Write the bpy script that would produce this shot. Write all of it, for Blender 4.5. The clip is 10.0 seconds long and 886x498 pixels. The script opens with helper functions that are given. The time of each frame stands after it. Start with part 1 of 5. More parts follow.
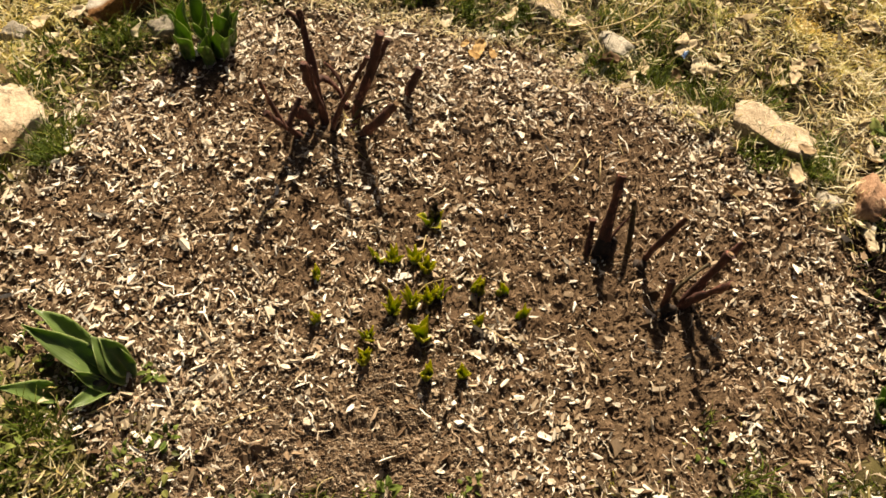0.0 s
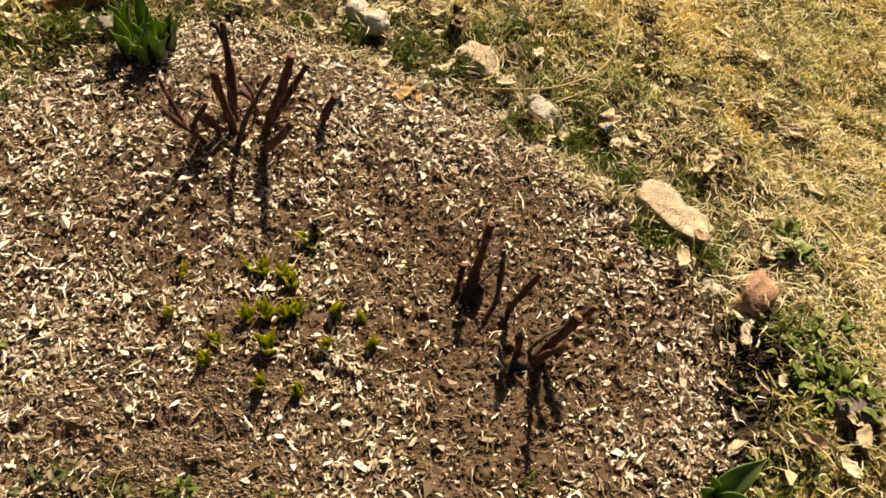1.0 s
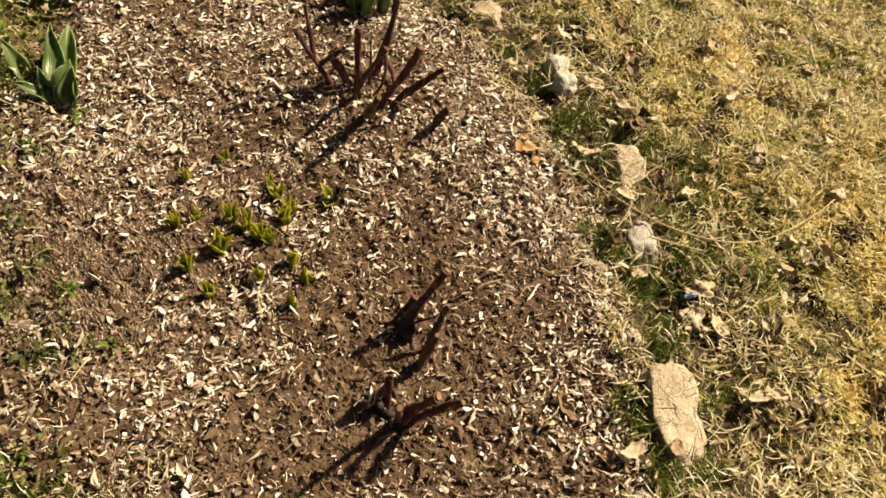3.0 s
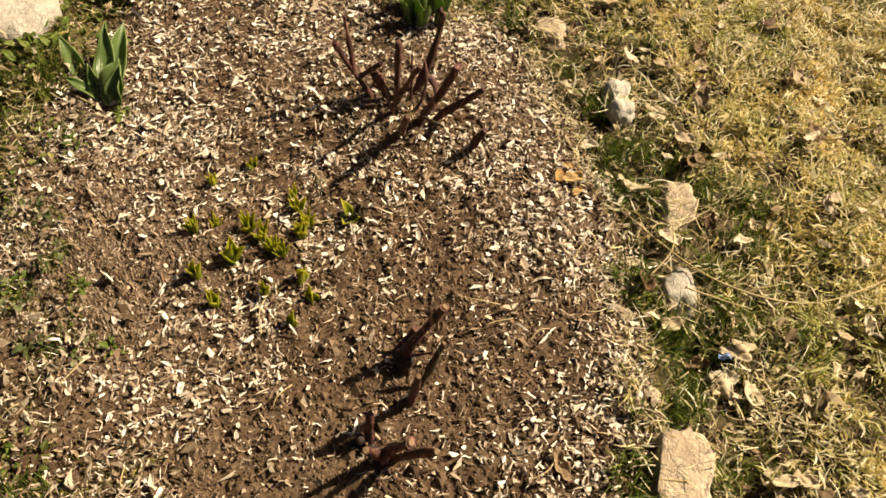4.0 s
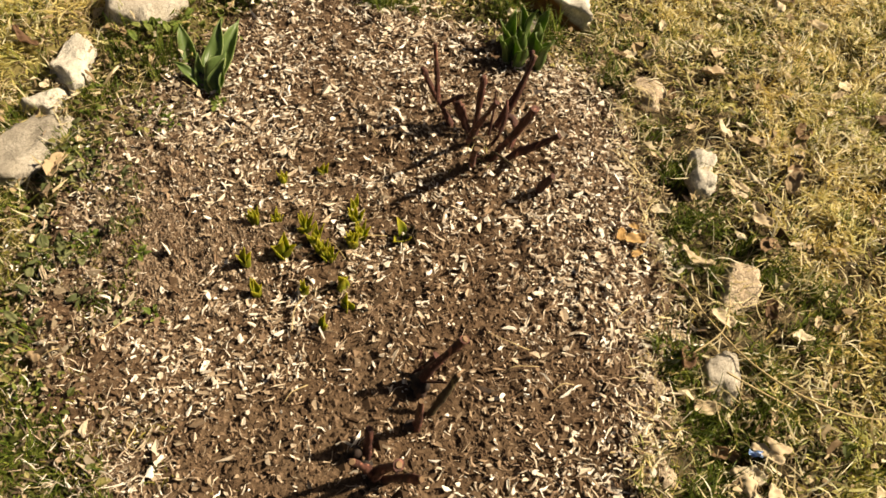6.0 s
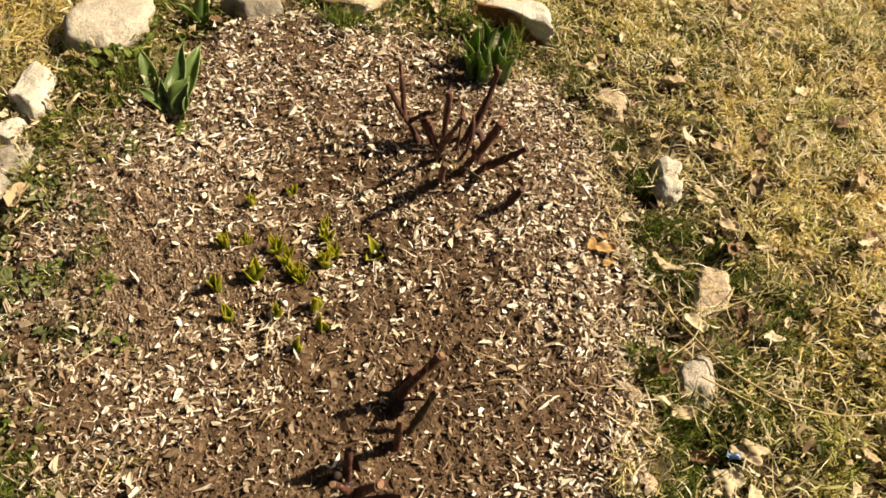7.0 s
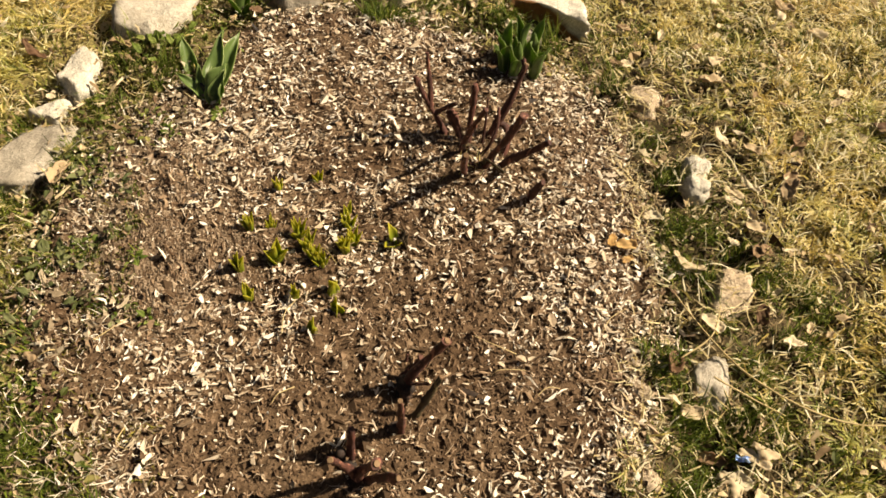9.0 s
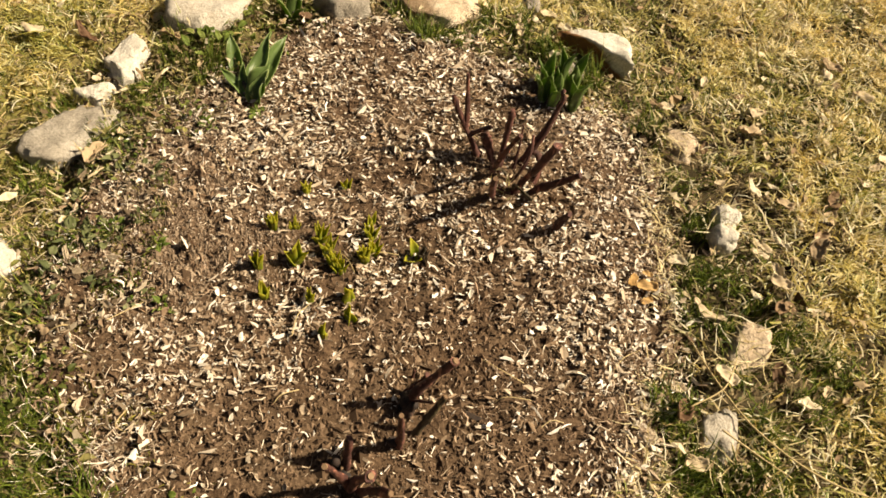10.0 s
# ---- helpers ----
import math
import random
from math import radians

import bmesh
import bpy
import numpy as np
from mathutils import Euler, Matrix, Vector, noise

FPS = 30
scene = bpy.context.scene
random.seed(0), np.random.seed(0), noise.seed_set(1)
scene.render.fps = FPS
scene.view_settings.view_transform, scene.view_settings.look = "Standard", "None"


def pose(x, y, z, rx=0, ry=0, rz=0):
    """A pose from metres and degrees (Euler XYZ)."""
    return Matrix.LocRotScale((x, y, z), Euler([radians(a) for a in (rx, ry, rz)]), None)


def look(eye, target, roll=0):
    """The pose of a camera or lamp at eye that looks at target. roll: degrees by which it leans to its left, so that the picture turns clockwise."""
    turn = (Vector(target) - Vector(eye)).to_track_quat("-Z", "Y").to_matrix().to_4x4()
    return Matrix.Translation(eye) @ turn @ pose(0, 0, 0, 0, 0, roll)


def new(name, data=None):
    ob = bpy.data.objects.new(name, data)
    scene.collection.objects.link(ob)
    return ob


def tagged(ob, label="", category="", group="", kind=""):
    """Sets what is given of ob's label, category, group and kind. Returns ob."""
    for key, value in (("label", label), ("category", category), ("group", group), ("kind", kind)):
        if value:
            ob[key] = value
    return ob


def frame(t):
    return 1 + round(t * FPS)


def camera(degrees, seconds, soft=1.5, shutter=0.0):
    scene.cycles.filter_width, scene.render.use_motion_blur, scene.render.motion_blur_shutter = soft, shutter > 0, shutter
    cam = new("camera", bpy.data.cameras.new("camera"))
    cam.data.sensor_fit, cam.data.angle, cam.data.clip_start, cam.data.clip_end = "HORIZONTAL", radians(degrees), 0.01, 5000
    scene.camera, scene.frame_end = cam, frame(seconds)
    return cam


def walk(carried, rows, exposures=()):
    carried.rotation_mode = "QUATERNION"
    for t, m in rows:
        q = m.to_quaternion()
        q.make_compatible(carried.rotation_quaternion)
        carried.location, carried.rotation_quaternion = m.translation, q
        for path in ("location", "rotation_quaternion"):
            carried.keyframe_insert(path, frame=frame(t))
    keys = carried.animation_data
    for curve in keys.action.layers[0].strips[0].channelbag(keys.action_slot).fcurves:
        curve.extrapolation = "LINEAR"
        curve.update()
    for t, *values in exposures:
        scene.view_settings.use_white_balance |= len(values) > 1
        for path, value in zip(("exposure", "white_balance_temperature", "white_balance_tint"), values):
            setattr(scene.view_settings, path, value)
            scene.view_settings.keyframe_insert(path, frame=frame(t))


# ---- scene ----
cam = camera(61.1, 10.0, soft=1.62)
PATH = [
    (0, (-0.167, -0.54, 1.436), (0.019, 0.461, -0.286), 7.1),
    (0.2, (-0.158, -0.531, 1.435), (0.04, 0.453, -0.294), 6.6),
    (0.5, (-0.06, -0.541, 1.439), (0.105, 0.512, -0.253), 6.0),
    (0.8, (0.087, -0.566, 1.456), (0.203, 0.518, -0.22), 9.1),
    (1, (0.177, -0.611, 1.452), (0.284, 0.529, -0.188), 12.2),
    (1.2, (0.255, -0.634, 1.449), (0.29, 0.497, -0.201), 11.2),
    (1.5, (0.371, -0.58, 1.431), (0.373, 0.538, -0.228), 11.4),
    (1.7, (0.438, -0.515, 1.413), (0.451, 0.612, -0.24), 16.7),
    (2, (0.533, -0.443, 1.416), (0.394, 0.67, -0.24), 16.3),
    (2.2, (0.572, -0.412, 1.43), (0.317, 0.647, -0.248), 13.0),
    (2.4, (0.629, -0.382, 1.439), (0.25, 0.651, -0.231), 12.3),
    (2.5, (0.682, -0.387, 1.436), (0.222, 0.67, -0.198), 12.3),
    (2.7, (0.789, -0.38, 1.44), (0.197, 0.632, -0.18), 12.9),
    (3.8, (0.897, -0.168, 1.438), (0.076, 0.609, -0.211), 8.5),
    (4, (0.906, -0.116, 1.434), (0.026, 0.595, -0.215), 6.8),
    (4.2, (0.964, -0.059, 1.421), (-0.046, 0.588, -0.18), 7.2),
    (4.5, (1.035, 0.001, 1.414), (-0.024, 0.42, -0.23), 6.8),
    (4.8, (1.066, 0.039, 1.41), (0.0, 0.354, -0.253), 4.4),
    (5, (1.055, 0.039, 1.417), (-0.013, 0.381, -0.239), 4.7),
    (5.3, (1.022, 0.024, 1.43), (-0.035, 0.452, -0.214), 5.9),
    (5.5, (1.006, 0.006, 1.425), (-0.038, 0.47, -0.216), 6.7),
    (5.7, (0.991, -0.005, 1.431), (-0.08, 0.461, -0.192), 5.8),
    (6.8, (0.977, -0.008, 1.432), (-0.117, 0.572, -0.139), 6.5),
    (7, (0.981, -0.009, 1.43), (-0.108, 0.575, -0.143), 6.6),
    (7.2, (0.981, -0.01, 1.432), (-0.102, 0.581, -0.142), 7.1),
    (7.5, (0.989, -0.015, 1.43), (-0.081, 0.583, -0.151), 7.4),
    (8, (0.991, -0.013, 1.437), (-0.082, 0.589, -0.139), 7.4),
    (8.2, (0.99, -0.009, 1.441), (-0.097, 0.574, -0.133), 6.3),
    (8.5, (1.01, 0.014, 1.438), (-0.11, 0.545, -0.131), 3.5),
    (8.8, (1.026, 0.04, 1.436), (-0.1, 0.515, -0.147), 3.2),
    (9, (1.04, 0.059, 1.434), (-0.1, 0.509, -0.146), 3.6),
    (9.3, (1.047, 0.079, 1.44), (-0.124, 0.524, -0.118), 4.7),
    (9.5, (1.054, 0.08, 1.431), (-0.131, 0.506, -0.122), 5.2),
    (9.8, (1.045, 0.067, 1.428), (-0.133, 0.47, -0.137), 7.4),
    (10, (1.047, 0.064, 1.423), (-0.159, 0.467, -0.121), 7.6),
]
walk(cam, [(t, look(eye, target, roll)) for t, eye, target, roll in PATH],
     exposures=[(0, 1.05, 7500, 9.6), (2.5, 1.00, 7500, 9.6), (5.5, 0.90, 7500, 9.6), (7, 0.95, 7500, 9.6), (10, 0.94, 7500, 9.6)])

# ---- light ----
SUN_AZ, SUN_EL = radians(11.0), radians(42.0)
world = bpy.data.worlds.new("sky")
scene.world = world
world.use_nodes = True
wn = world.node_tree.nodes
sky = wn.new("ShaderNodeTexSky")
sky.sky_type = "NISHITA"
sky.sun_disc = False
sky.sun_elevation, sky.sun_rotation = SUN_EL, SUN_AZ
sky.dust_density = 6.0
wn["Background"].inputs[1].default_value = 0.017
world.node_tree.links.new(sky.outputs[0], wn["Background"].inputs[0])
sun_data = bpy.data.lights.new("sun", "SUN")
sun_data.energy, sun_data.angle, sun_data.color = 5.1, radians(2.0), (1.0, 0.887, 0.712)
sun = new("sun", sun_data)
sun_to = Vector((math.sin(SUN_AZ) * math.cos(SUN_EL), math.cos(SUN_AZ) * math.cos(SUN_EL), math.sin(SUN_EL)))
sun.matrix_world = look(sun_to * 30, (0, 0, 0))


# ---- materials ----
def nodes_of(name):
    m = bpy.data.materials.new(name)
    m.use_nodes = True
    nt = m.node_tree
    return m, nt.nodes, nt.links, nt.nodes["Principled BSDF"]


def ramp(nodes, links, source, cols, lo=0.0, hi=1.0):
    r = nodes.new("ShaderNodeValToRGB")
    el = r.color_ramp.elements
    while len(el) < len(cols):
        el.new(0.5)
    for n, c in enumerate(cols):
        el[n].position = lo + (hi - lo) * n / max(1, len(cols) - 1)
        el[n].color = (*c, 1)
    links.new(source, r.inputs[0])
    return r.outputs[0]


def noise_tex(nodes, links, scale, detail=4.0, rough=0.6, coords="Object", stretch=None):
    tc = nodes.new("ShaderNodeTexCoord")
    out = tc.outputs[coords]
    if stretch:
        mp = nodes.new("ShaderNodeMapping")
        mp.inputs["Scale"].default_value = stretch
        links.new(out, mp.inputs[0])
        out = mp.outputs[0]
    t = nodes.new("ShaderNodeTexNoise")
    t.inputs["Scale"].default_value, t.inputs["Detail"].default_value, t.inputs["Roughness"].default_value = scale, detail, rough
    links.new(out, t.inputs["Vector"])
    return t.outputs[0]


def mixed(nodes, links, fac, a, b, blend="MIX"):
    m = nodes.new("ShaderNodeMix")
    m.data_type, m.blend_type = "RGBA", blend
    if isinstance(fac, float):
        m.inputs[0].default_value = fac
    else:
        links.new(fac, m.inputs[0])
    for socket, v in ((m.inputs[6], a), (m.inputs[7], b)):
        if isinstance(v, tuple):
            socket.default_value = (*v, 1)
        else:
            links.new(v, socket)
    return m.outputs[2]


def bumped(nodes, links, bsdf, height, strength, distance):
    b = nodes.new("ShaderNodeBump")
    b.inputs["Strength"].default_value, b.inputs["Distance"].default_value = strength, distance
    links.new(height, b.inputs["Height"])
    links.new(b.outputs[0], bsdf.inputs["Normal"])


def piece_random(nodes, links):
    return nodes.new("ShaderNodeNewGeometry").outputs["Random Per Island"]


def bits_material(name, cols, rough, grain=160.0, bump=0.3, see=0.0, single=False, patch=None):
    """Many small pieces: one colour a piece out of a range, fine grain within it, some light through it."""
    m, nodes, links, bsdf = nodes_of(name)
    source = nodes.new("ShaderNodeObjectInfo").outputs["Random"] if single else piece_random(nodes, links)
    col = ramp(nodes, links, source, cols)
    g = noise_tex(nodes, links, grain, 3.0)
    grey = ramp(nodes, links, g, [(0.55, 0.53, 0.5), (1.0, 1.0, 1.0)], 0.25, 0.7)
    col = mixed(nodes, links, 0.8, col, grey, "MULTIPLY")
    if patch:
        wide = ramp(nodes, links, noise_tex(nodes, links, patch[0], 3.0), [patch[1], (1.0, 1.0, 1.0), patch[2]], 0.32, 0.68)
        col = mixed(nodes, links, 1.0, col, wide, "MULTIPLY")
    links.new(col, bsdf.inputs["Base Color"])
    bsdf.inputs["Roughness"].default_value = rough
    bsdf.inputs["Specular IOR Level"].default_value = 0.2
    if bump:
        bumped(nodes, links, bsdf, g, bump, 0.001)
    if see:
        tr = nodes.new("ShaderNodeBsdfTranslucent")
        links.new(col, tr.inputs[0])
        mx = nodes.new("ShaderNodeMixShader")
        mx.inputs[0].default_value = see
        links.new(bsdf.outputs[0], mx.inputs[1])
        links.new(tr.outputs[0], mx.inputs[2])
        links.new(mx.outputs[0], nodes["Material Output"].inputs[0])
    return m


def earth_material(name, cols, fine, coarse, damp, cover=None):
    """Bare earth; far out it may lie under a closed cover of dry grass."""
    m, nodes, links, bsdf = nodes_of(name)
    a = noise_tex(nodes, links, fine, 8.0, 0.7)
    b = noise_tex(nodes, links, coarse, 4.0, 0.55)
    col = ramp(nodes, links, a, cols, 0.3, 0.7)
    patch = ramp(nodes, links, b, [damp, (1.0, 1.0, 1.0)], 0.35, 0.6)
    col = mixed(nodes, links, 1.0, col, patch, "MULTIPLY")
    if cover:
        far = nodes.new("ShaderNodeVectorMath")
        far.operation = "DISTANCE"
        far.inputs[1].default_value = (0.15, 0.95, 0.0)
        links.new(nodes.new("ShaderNodeTexCoord").outputs["Object"], far.inputs[0])
        blades = ramp(nodes, links, noise_tex(nodes, links, 26.0, 6.0, 0.7), [tuple(0.25 * c for c in cover), cover, tuple(1.35 * c for c in cover)], 0.32, 0.66)
        blades = mixed(nodes, links, 1.0, blades, ramp(nodes, links, noise_tex(nodes, links, 2.2, 3.0), [(0.60, 0.72, 0.45), (1.0, 1.0, 1.0)], 0.38, 0.6), "MULTIPLY")
        reach = nodes.new("ShaderNodeMapRange")
        reach.inputs["From Min"].default_value, reach.inputs["From Max"].default_value = 1.25, 1.80
        links.new(far.outputs["Value"], reach.inputs["Value"])
        col = mixed(nodes, links, reach.outputs[0], col, blades)
    links.new(col, bsdf.inputs["Base Color"])
    bsdf.inputs["Roughness"].default_value = 0.95
    bsdf.inputs["Specular IOR Level"].default_value = 0.2
    bumped(nodes, links, bsdf, a, 0.8, 0.006)
    return m


def stone_material(name, cols, stain, scale=14.0, side=(0.0, 0.0, 0.0), cracked=0.0):
    m, nodes, links, bsdf = nodes_of(name)
    a = noise_tex(nodes, links, scale, 6.0, 0.65)
    b = noise_tex(nodes, links, scale * 0.35, 3.0, 0.5)
    c = noise_tex(nodes, links, 170.0, 4.0, 0.7)
    col = ramp(nodes, links, a, cols, 0.3, 0.72)
    # a stain may gather towards one side of the stone
    place = nodes.new("ShaderNodeVectorMath")
    place.operation = "DOT_PRODUCT"
    place.inputs[1].default_value = side
    links.new(nodes.new("ShaderNodeTexCoord").outputs["Object"], place.inputs[0])
    ends = nodes.new("ShaderNodeMath")
    links.new(place.outputs["Value"], ends.inputs[0])
    links.new(b, ends.inputs[1])
    mask = ramp(nodes, links, ends.outputs[0], [(0, 0, 0), (1, 1, 1)], 0.52, 0.62)
    col = mixed(nodes, links, mask, col, mixed(nodes, links, 1.0, col, stain, "MULTIPLY"))
    speck = ramp(nodes, links, c, [(0.5, 0.47, 0.43), (1, 1, 1)], 0.32, 0.58)
    col = mixed(nodes, links, 0.7, col, speck, "MULTIPLY")
    # earth washed into the pits and along broken cracks
    warp = nodes.new("ShaderNodeMixRGB")
    warp.blend_type = "ADD"
    warp.inputs[0].default_value = 0.22
    links.new(nodes.new("ShaderNodeTexCoord").outputs["Object"], warp.inputs[1])
    links.new(a, warp.inputs[2])
    split = nodes.new("ShaderNodeTexVoronoi")
    split.feature = "DISTANCE_TO_EDGE"
    split.inputs["Scale"].default_value = 11.0
    links.new(warp.outputs[0], split.inputs["Vector"])
    crack = ramp(nodes, links, split.outputs["Distance"], [(0.30, 0.24, 0.18), (1, 1, 1)], 0.0, 0.045)
    broken = ramp(nodes, links, b, [(0, 0, 0), (cracked,) * 3], 0.50, 0.62)
    col = mixed(nodes, links, broken, col, mixed(nodes, links, 1.0, col, crack, "MULTIPLY"))
    links.new(col, bsdf.inputs["Base Color"])
    bsdf.inputs["Roughness"].default_value = 0.92
    bsdf.inputs["Specular IOR Level"].default_value = 0.25
    h = nodes.new("ShaderNodeMath")
    h.operation = "MULTIPLY_ADD"
    h.inputs[1].default_value = 0.35
    links.new(c, h.inputs[0])
    links.new(a, h.inputs[2])
    deep = nodes.new("ShaderNodeMath")
    deep.operation = "MULTIPLY_ADD"
    deep.inputs[1].default_value = 0.5 * cracked
    links.new(crack, deep.inputs[0])
    links.new(h.outputs[0], deep.inputs[2])
    bumped(nodes, links, bsdf, deep.outputs[0], 1.0, 0.012)
    return m


def bark_material(name, cols):
    m, nodes, links, bsdf = nodes_of(name)
    a = noise_tex(nodes, links, 60.0, 6.0, 0.7, stretch=(1, 1, 0.25))
    b = noise_tex(nodes, links, 22.0, 3.0)
    col = ramp(nodes, links, a, cols, 0.3, 0.7)
    pale = ramp(nodes, links, b, [(0.55, 0.5, 0.5), (1.15, 1.1, 1.05)], 0.35, 0.65)
    peel = ramp(nodes, links, noise_tex(nodes, links, 85.0, 3.0, 0.55, stretch=(1, 1, 0.16)), [(0, 0, 0), (1, 1, 1)], 0.61, 0.68)
    col = mixed(nodes, links, peel, mixed(nodes, links, 1.0, col, pale, "MULTIPLY"), cols[-1])
    links.new(mixed(nodes, links, peel, col, tuple(1.7 * c for c in cols[-1])), bsdf.inputs["Base Color"])
    bsdf.inputs["Roughness"].default_value = 0.8
    bumped(nodes, links, bsdf, a, 0.9, 0.003)
    return m


def leaf_material(name, mid, rim, rough, see, tip=None):
    """A broad leaf: fine lengthwise veins, a paler rim and tip, soft gloss."""
    m, nodes, links, bsdf = nodes_of(name)
    across = nodes.new("ShaderNodeAttribute")
    across.attribute_name = "across"
    vein = nodes.new("ShaderNodeMath")
    vein.operation = "SINE"
    times = nodes.new("ShaderNodeMath")
    times.operation = "MULTIPLY"
    times.inputs[1].default_value = 38.0
    links.new(across.outputs["Fac"], times.inputs[0])
    links.new(times.outputs[0], vein.inputs[0])
    size = nodes.new("ShaderNodeMath")
    size.operation = "ABSOLUTE"
    links.new(across.outputs["Fac"], size.inputs[0])
    edge = ramp(nodes, links, size.outputs[0], [(0, 0, 0), (1, 1, 1)], 0.90, 1.0)
    dapple = ramp(nodes, links, noise_tex(nodes, links, 30.0, 4.0), [(0.72, 0.74, 0.7), (1.12, 1.1, 1.05)], 0.3, 0.7)
    along = nodes.new("ShaderNodeAttribute")
    along.attribute_name = "along"
    ends = ramp(nodes, links, along.outputs["Fac"], [(0, 0, 0), (1, 1, 1)], 0.45, 0.95)
    col = mixed(nodes, links, edge, mixed(nodes, links, ends, mid, tip or mid), rim)
    col = mixed(nodes, links, 1.0, col, dapple, "MULTIPLY")
    links.new(col, bsdf.inputs["Base Color"])
    bsdf.inputs["Roughness"].default_value = rough
    bumped(nodes, links, bsdf, vein.outputs[0], 0.15, 0.001)
    tr = nodes.new("ShaderNodeBsdfTranslucent")
    links.new(mixed(nodes, links, 1.0, col, (1.0, 1.1, 0.35), "MULTIPLY"), tr.inputs[0])
    mx = nodes.new("ShaderNodeMixShader")
    mx.inputs[0].default_value = see
    links.new(bsdf.outputs[0], mx.inputs[1])
    links.new(tr.outputs[0], mx.inputs[2])
    links.new(mx.outputs[0], nodes["Material Output"].inputs[0])
    return m


SOIL = earth_material("garden_soil", [(0.041, 0.0252, 0.0148), (0.109, 0.0705, 0.0425), (0.225, 0.156, 0.103)], 95.0, 4.0, (0.70, 0.64, 0.60))
TURF = earth_material("turf_thatch", [(0.024, 0.018, 0.009), (0.070, 0.053, 0.026), (0.17, 0.13, 0.068)], 60.0, 3.0, (0.6, 0.6, 0.5), (0.235, 0.192, 0.075))
CLOD = bits_material("soil_crumbs", [(0.046, 0.0285, 0.0168), (0.108, 0.0680, 0.0415), (0.225, 0.153, 0.102)], 0.95, 90.0)
PALE_CLOD = bits_material("pale_soil_crumbs", [(0.13, 0.093, 0.064), (0.225, 0.167, 0.119), (0.33, 0.256, 0.190)], 0.95, 90.0)
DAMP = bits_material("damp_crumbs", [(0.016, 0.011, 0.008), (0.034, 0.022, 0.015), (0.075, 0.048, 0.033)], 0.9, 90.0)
PALE = bits_material("pale_chips", [(0.22, 0.152, 0.098), (0.46, 0.362, 0.262), (0.775, 0.680, 0.555), (0.96, 0.92, 0.85)], 0.75, 140.0)
FLAKE = bits_material("pale_flake", [(0.66, 0.54, 0.42), (0.82, 0.73, 0.60), (0.93, 0.88, 0.79)], 0.75, 140.0, single=True)
TAN = bits_material("tan_fibres", [(0.17, 0.110, 0.074), (0.31, 0.213, 0.149), (0.48, 0.36, 0.262), (0.68, 0.555, 0.42)], 0.8, 140.0)
BROWN = bits_material("brown_shreds", [(0.057, 0.0340, 0.0195), (0.108, 0.0665, 0.0400), (0.196, 0.128, 0.081), (0.35, 0.250, 0.167)], 0.9, 120.0)
LITTER = bits_material("litter", [(0.10, 0.07, 0.04), (0.22, 0.16, 0.09), (0.40, 0.31, 0.19), (0.55, 0.45, 0.31)], 0.85, 120.0)
STRAW = bits_material("straw", [(0.40, 0.315, 0.095), (0.72, 0.600, 0.225), (0.91, 0.80, 0.41), (0.97, 0.92, 0.66)], 0.42, 60.0, 0.0, 0.5, patch=(3.2, (0.66, 0.74, 0.46), (1.08, 0.98, 0.80)))
STRAND = bits_material("pale_straw", [(0.50, 0.39, 0.19), (0.76, 0.64, 0.36), (0.88, 0.79, 0.53), (0.94, 0.89, 0.71)], 0.45, 60.0, 0.0, 0.35)
GREEN = bits_material("grass_green", [(0.034, 0.056, 0.010), (0.092, 0.138, 0.020), (0.185, 0.240, 0.038), (0.34, 0.36, 0.078)], 0.5, 60.0, 0.0, 0.32)
MOSS = bits_material("moss", [(0.085, 0.082, 0.016), (0.19, 0.172, 0.034), (0.35, 0.305, 0.075)], 0.8, 60.0, 0.0, 0.35)
WEED = bits_material("weed_leaf", [(0.060, 0.082, 0.018), (0.16, 0.175, 0.045), (0.30, 0.28, 0.09), (0.46, 0.40, 0.18)], 0.55, 60.0, 0.2, 0.35)
LEAFBIT = bits_material("leaf_bits", [(0.22, 0.15, 0.085), (0.45, 0.34, 0.20), (0.62, 0.51, 0.33), (0.76, 0.67, 0.49)], 0.75, 70.0, 0.3, 0.15)
MOULD = bits_material("mouldy_leaves", [(0.085, 0.058, 0.038), (0.18, 0.135, 0.090), (0.31, 0.245, 0.17), (0.52, 0.44, 0.33)], 0.85, 70.0, 0.4, 0.1)
DECAY = bits_material("rotten_scraps", [(0.018, 0.011, 0.007), (0.045, 0.027, 0.016), (0.095, 0.058, 0.034)], 0.85, 70.0, 0.4, 0.05)
WEED_ONE = bits_material("weed_leaf_single", [(0.09, 0.14, 0.025), (0.17, 0.23, 0.045), (0.30, 0.34, 0.10)], 0.6, 80.0, 0.2, 0.35, single=True)
DULL = bits_material("dull_weed_leaf", [(0.085, 0.105, 0.040), (0.15, 0.17, 0.07), (0.25, 0.26, 0.13)], 0.6, 80.0, 0.2, 0.25, single=True)
DRY = bits_material("dry_leaf", [(0.26, 0.16, 0.09), (0.55, 0.42, 0.27), (0.72, 0.60, 0.42), (0.82, 0.73, 0.56)], 0.75, 70.0, 0.5, 0.25, single=True)
ORANGE = bits_material("orange_leaf", [(0.56, 0.34, 0.13), (0.74, 0.52, 0.26)], 0.7, 70.0, 0.5, 0.2, single=True)
ROTTEN = bits_material("rotten_leaf", [(0.075, 0.040, 0.024), (0.13, 0.072, 0.042), (0.20, 0.12, 0.07)], 0.7, 70.0, 0.5, 0.1, single=True)
GREYLEAF = bits_material("grey_green_leaf", [(0.20, 0.25, 0.11), (0.32, 0.36, 0.19), (0.44, 0.45, 0.29)], 0.6, 70.0, 0.3, 0.1, single=True)
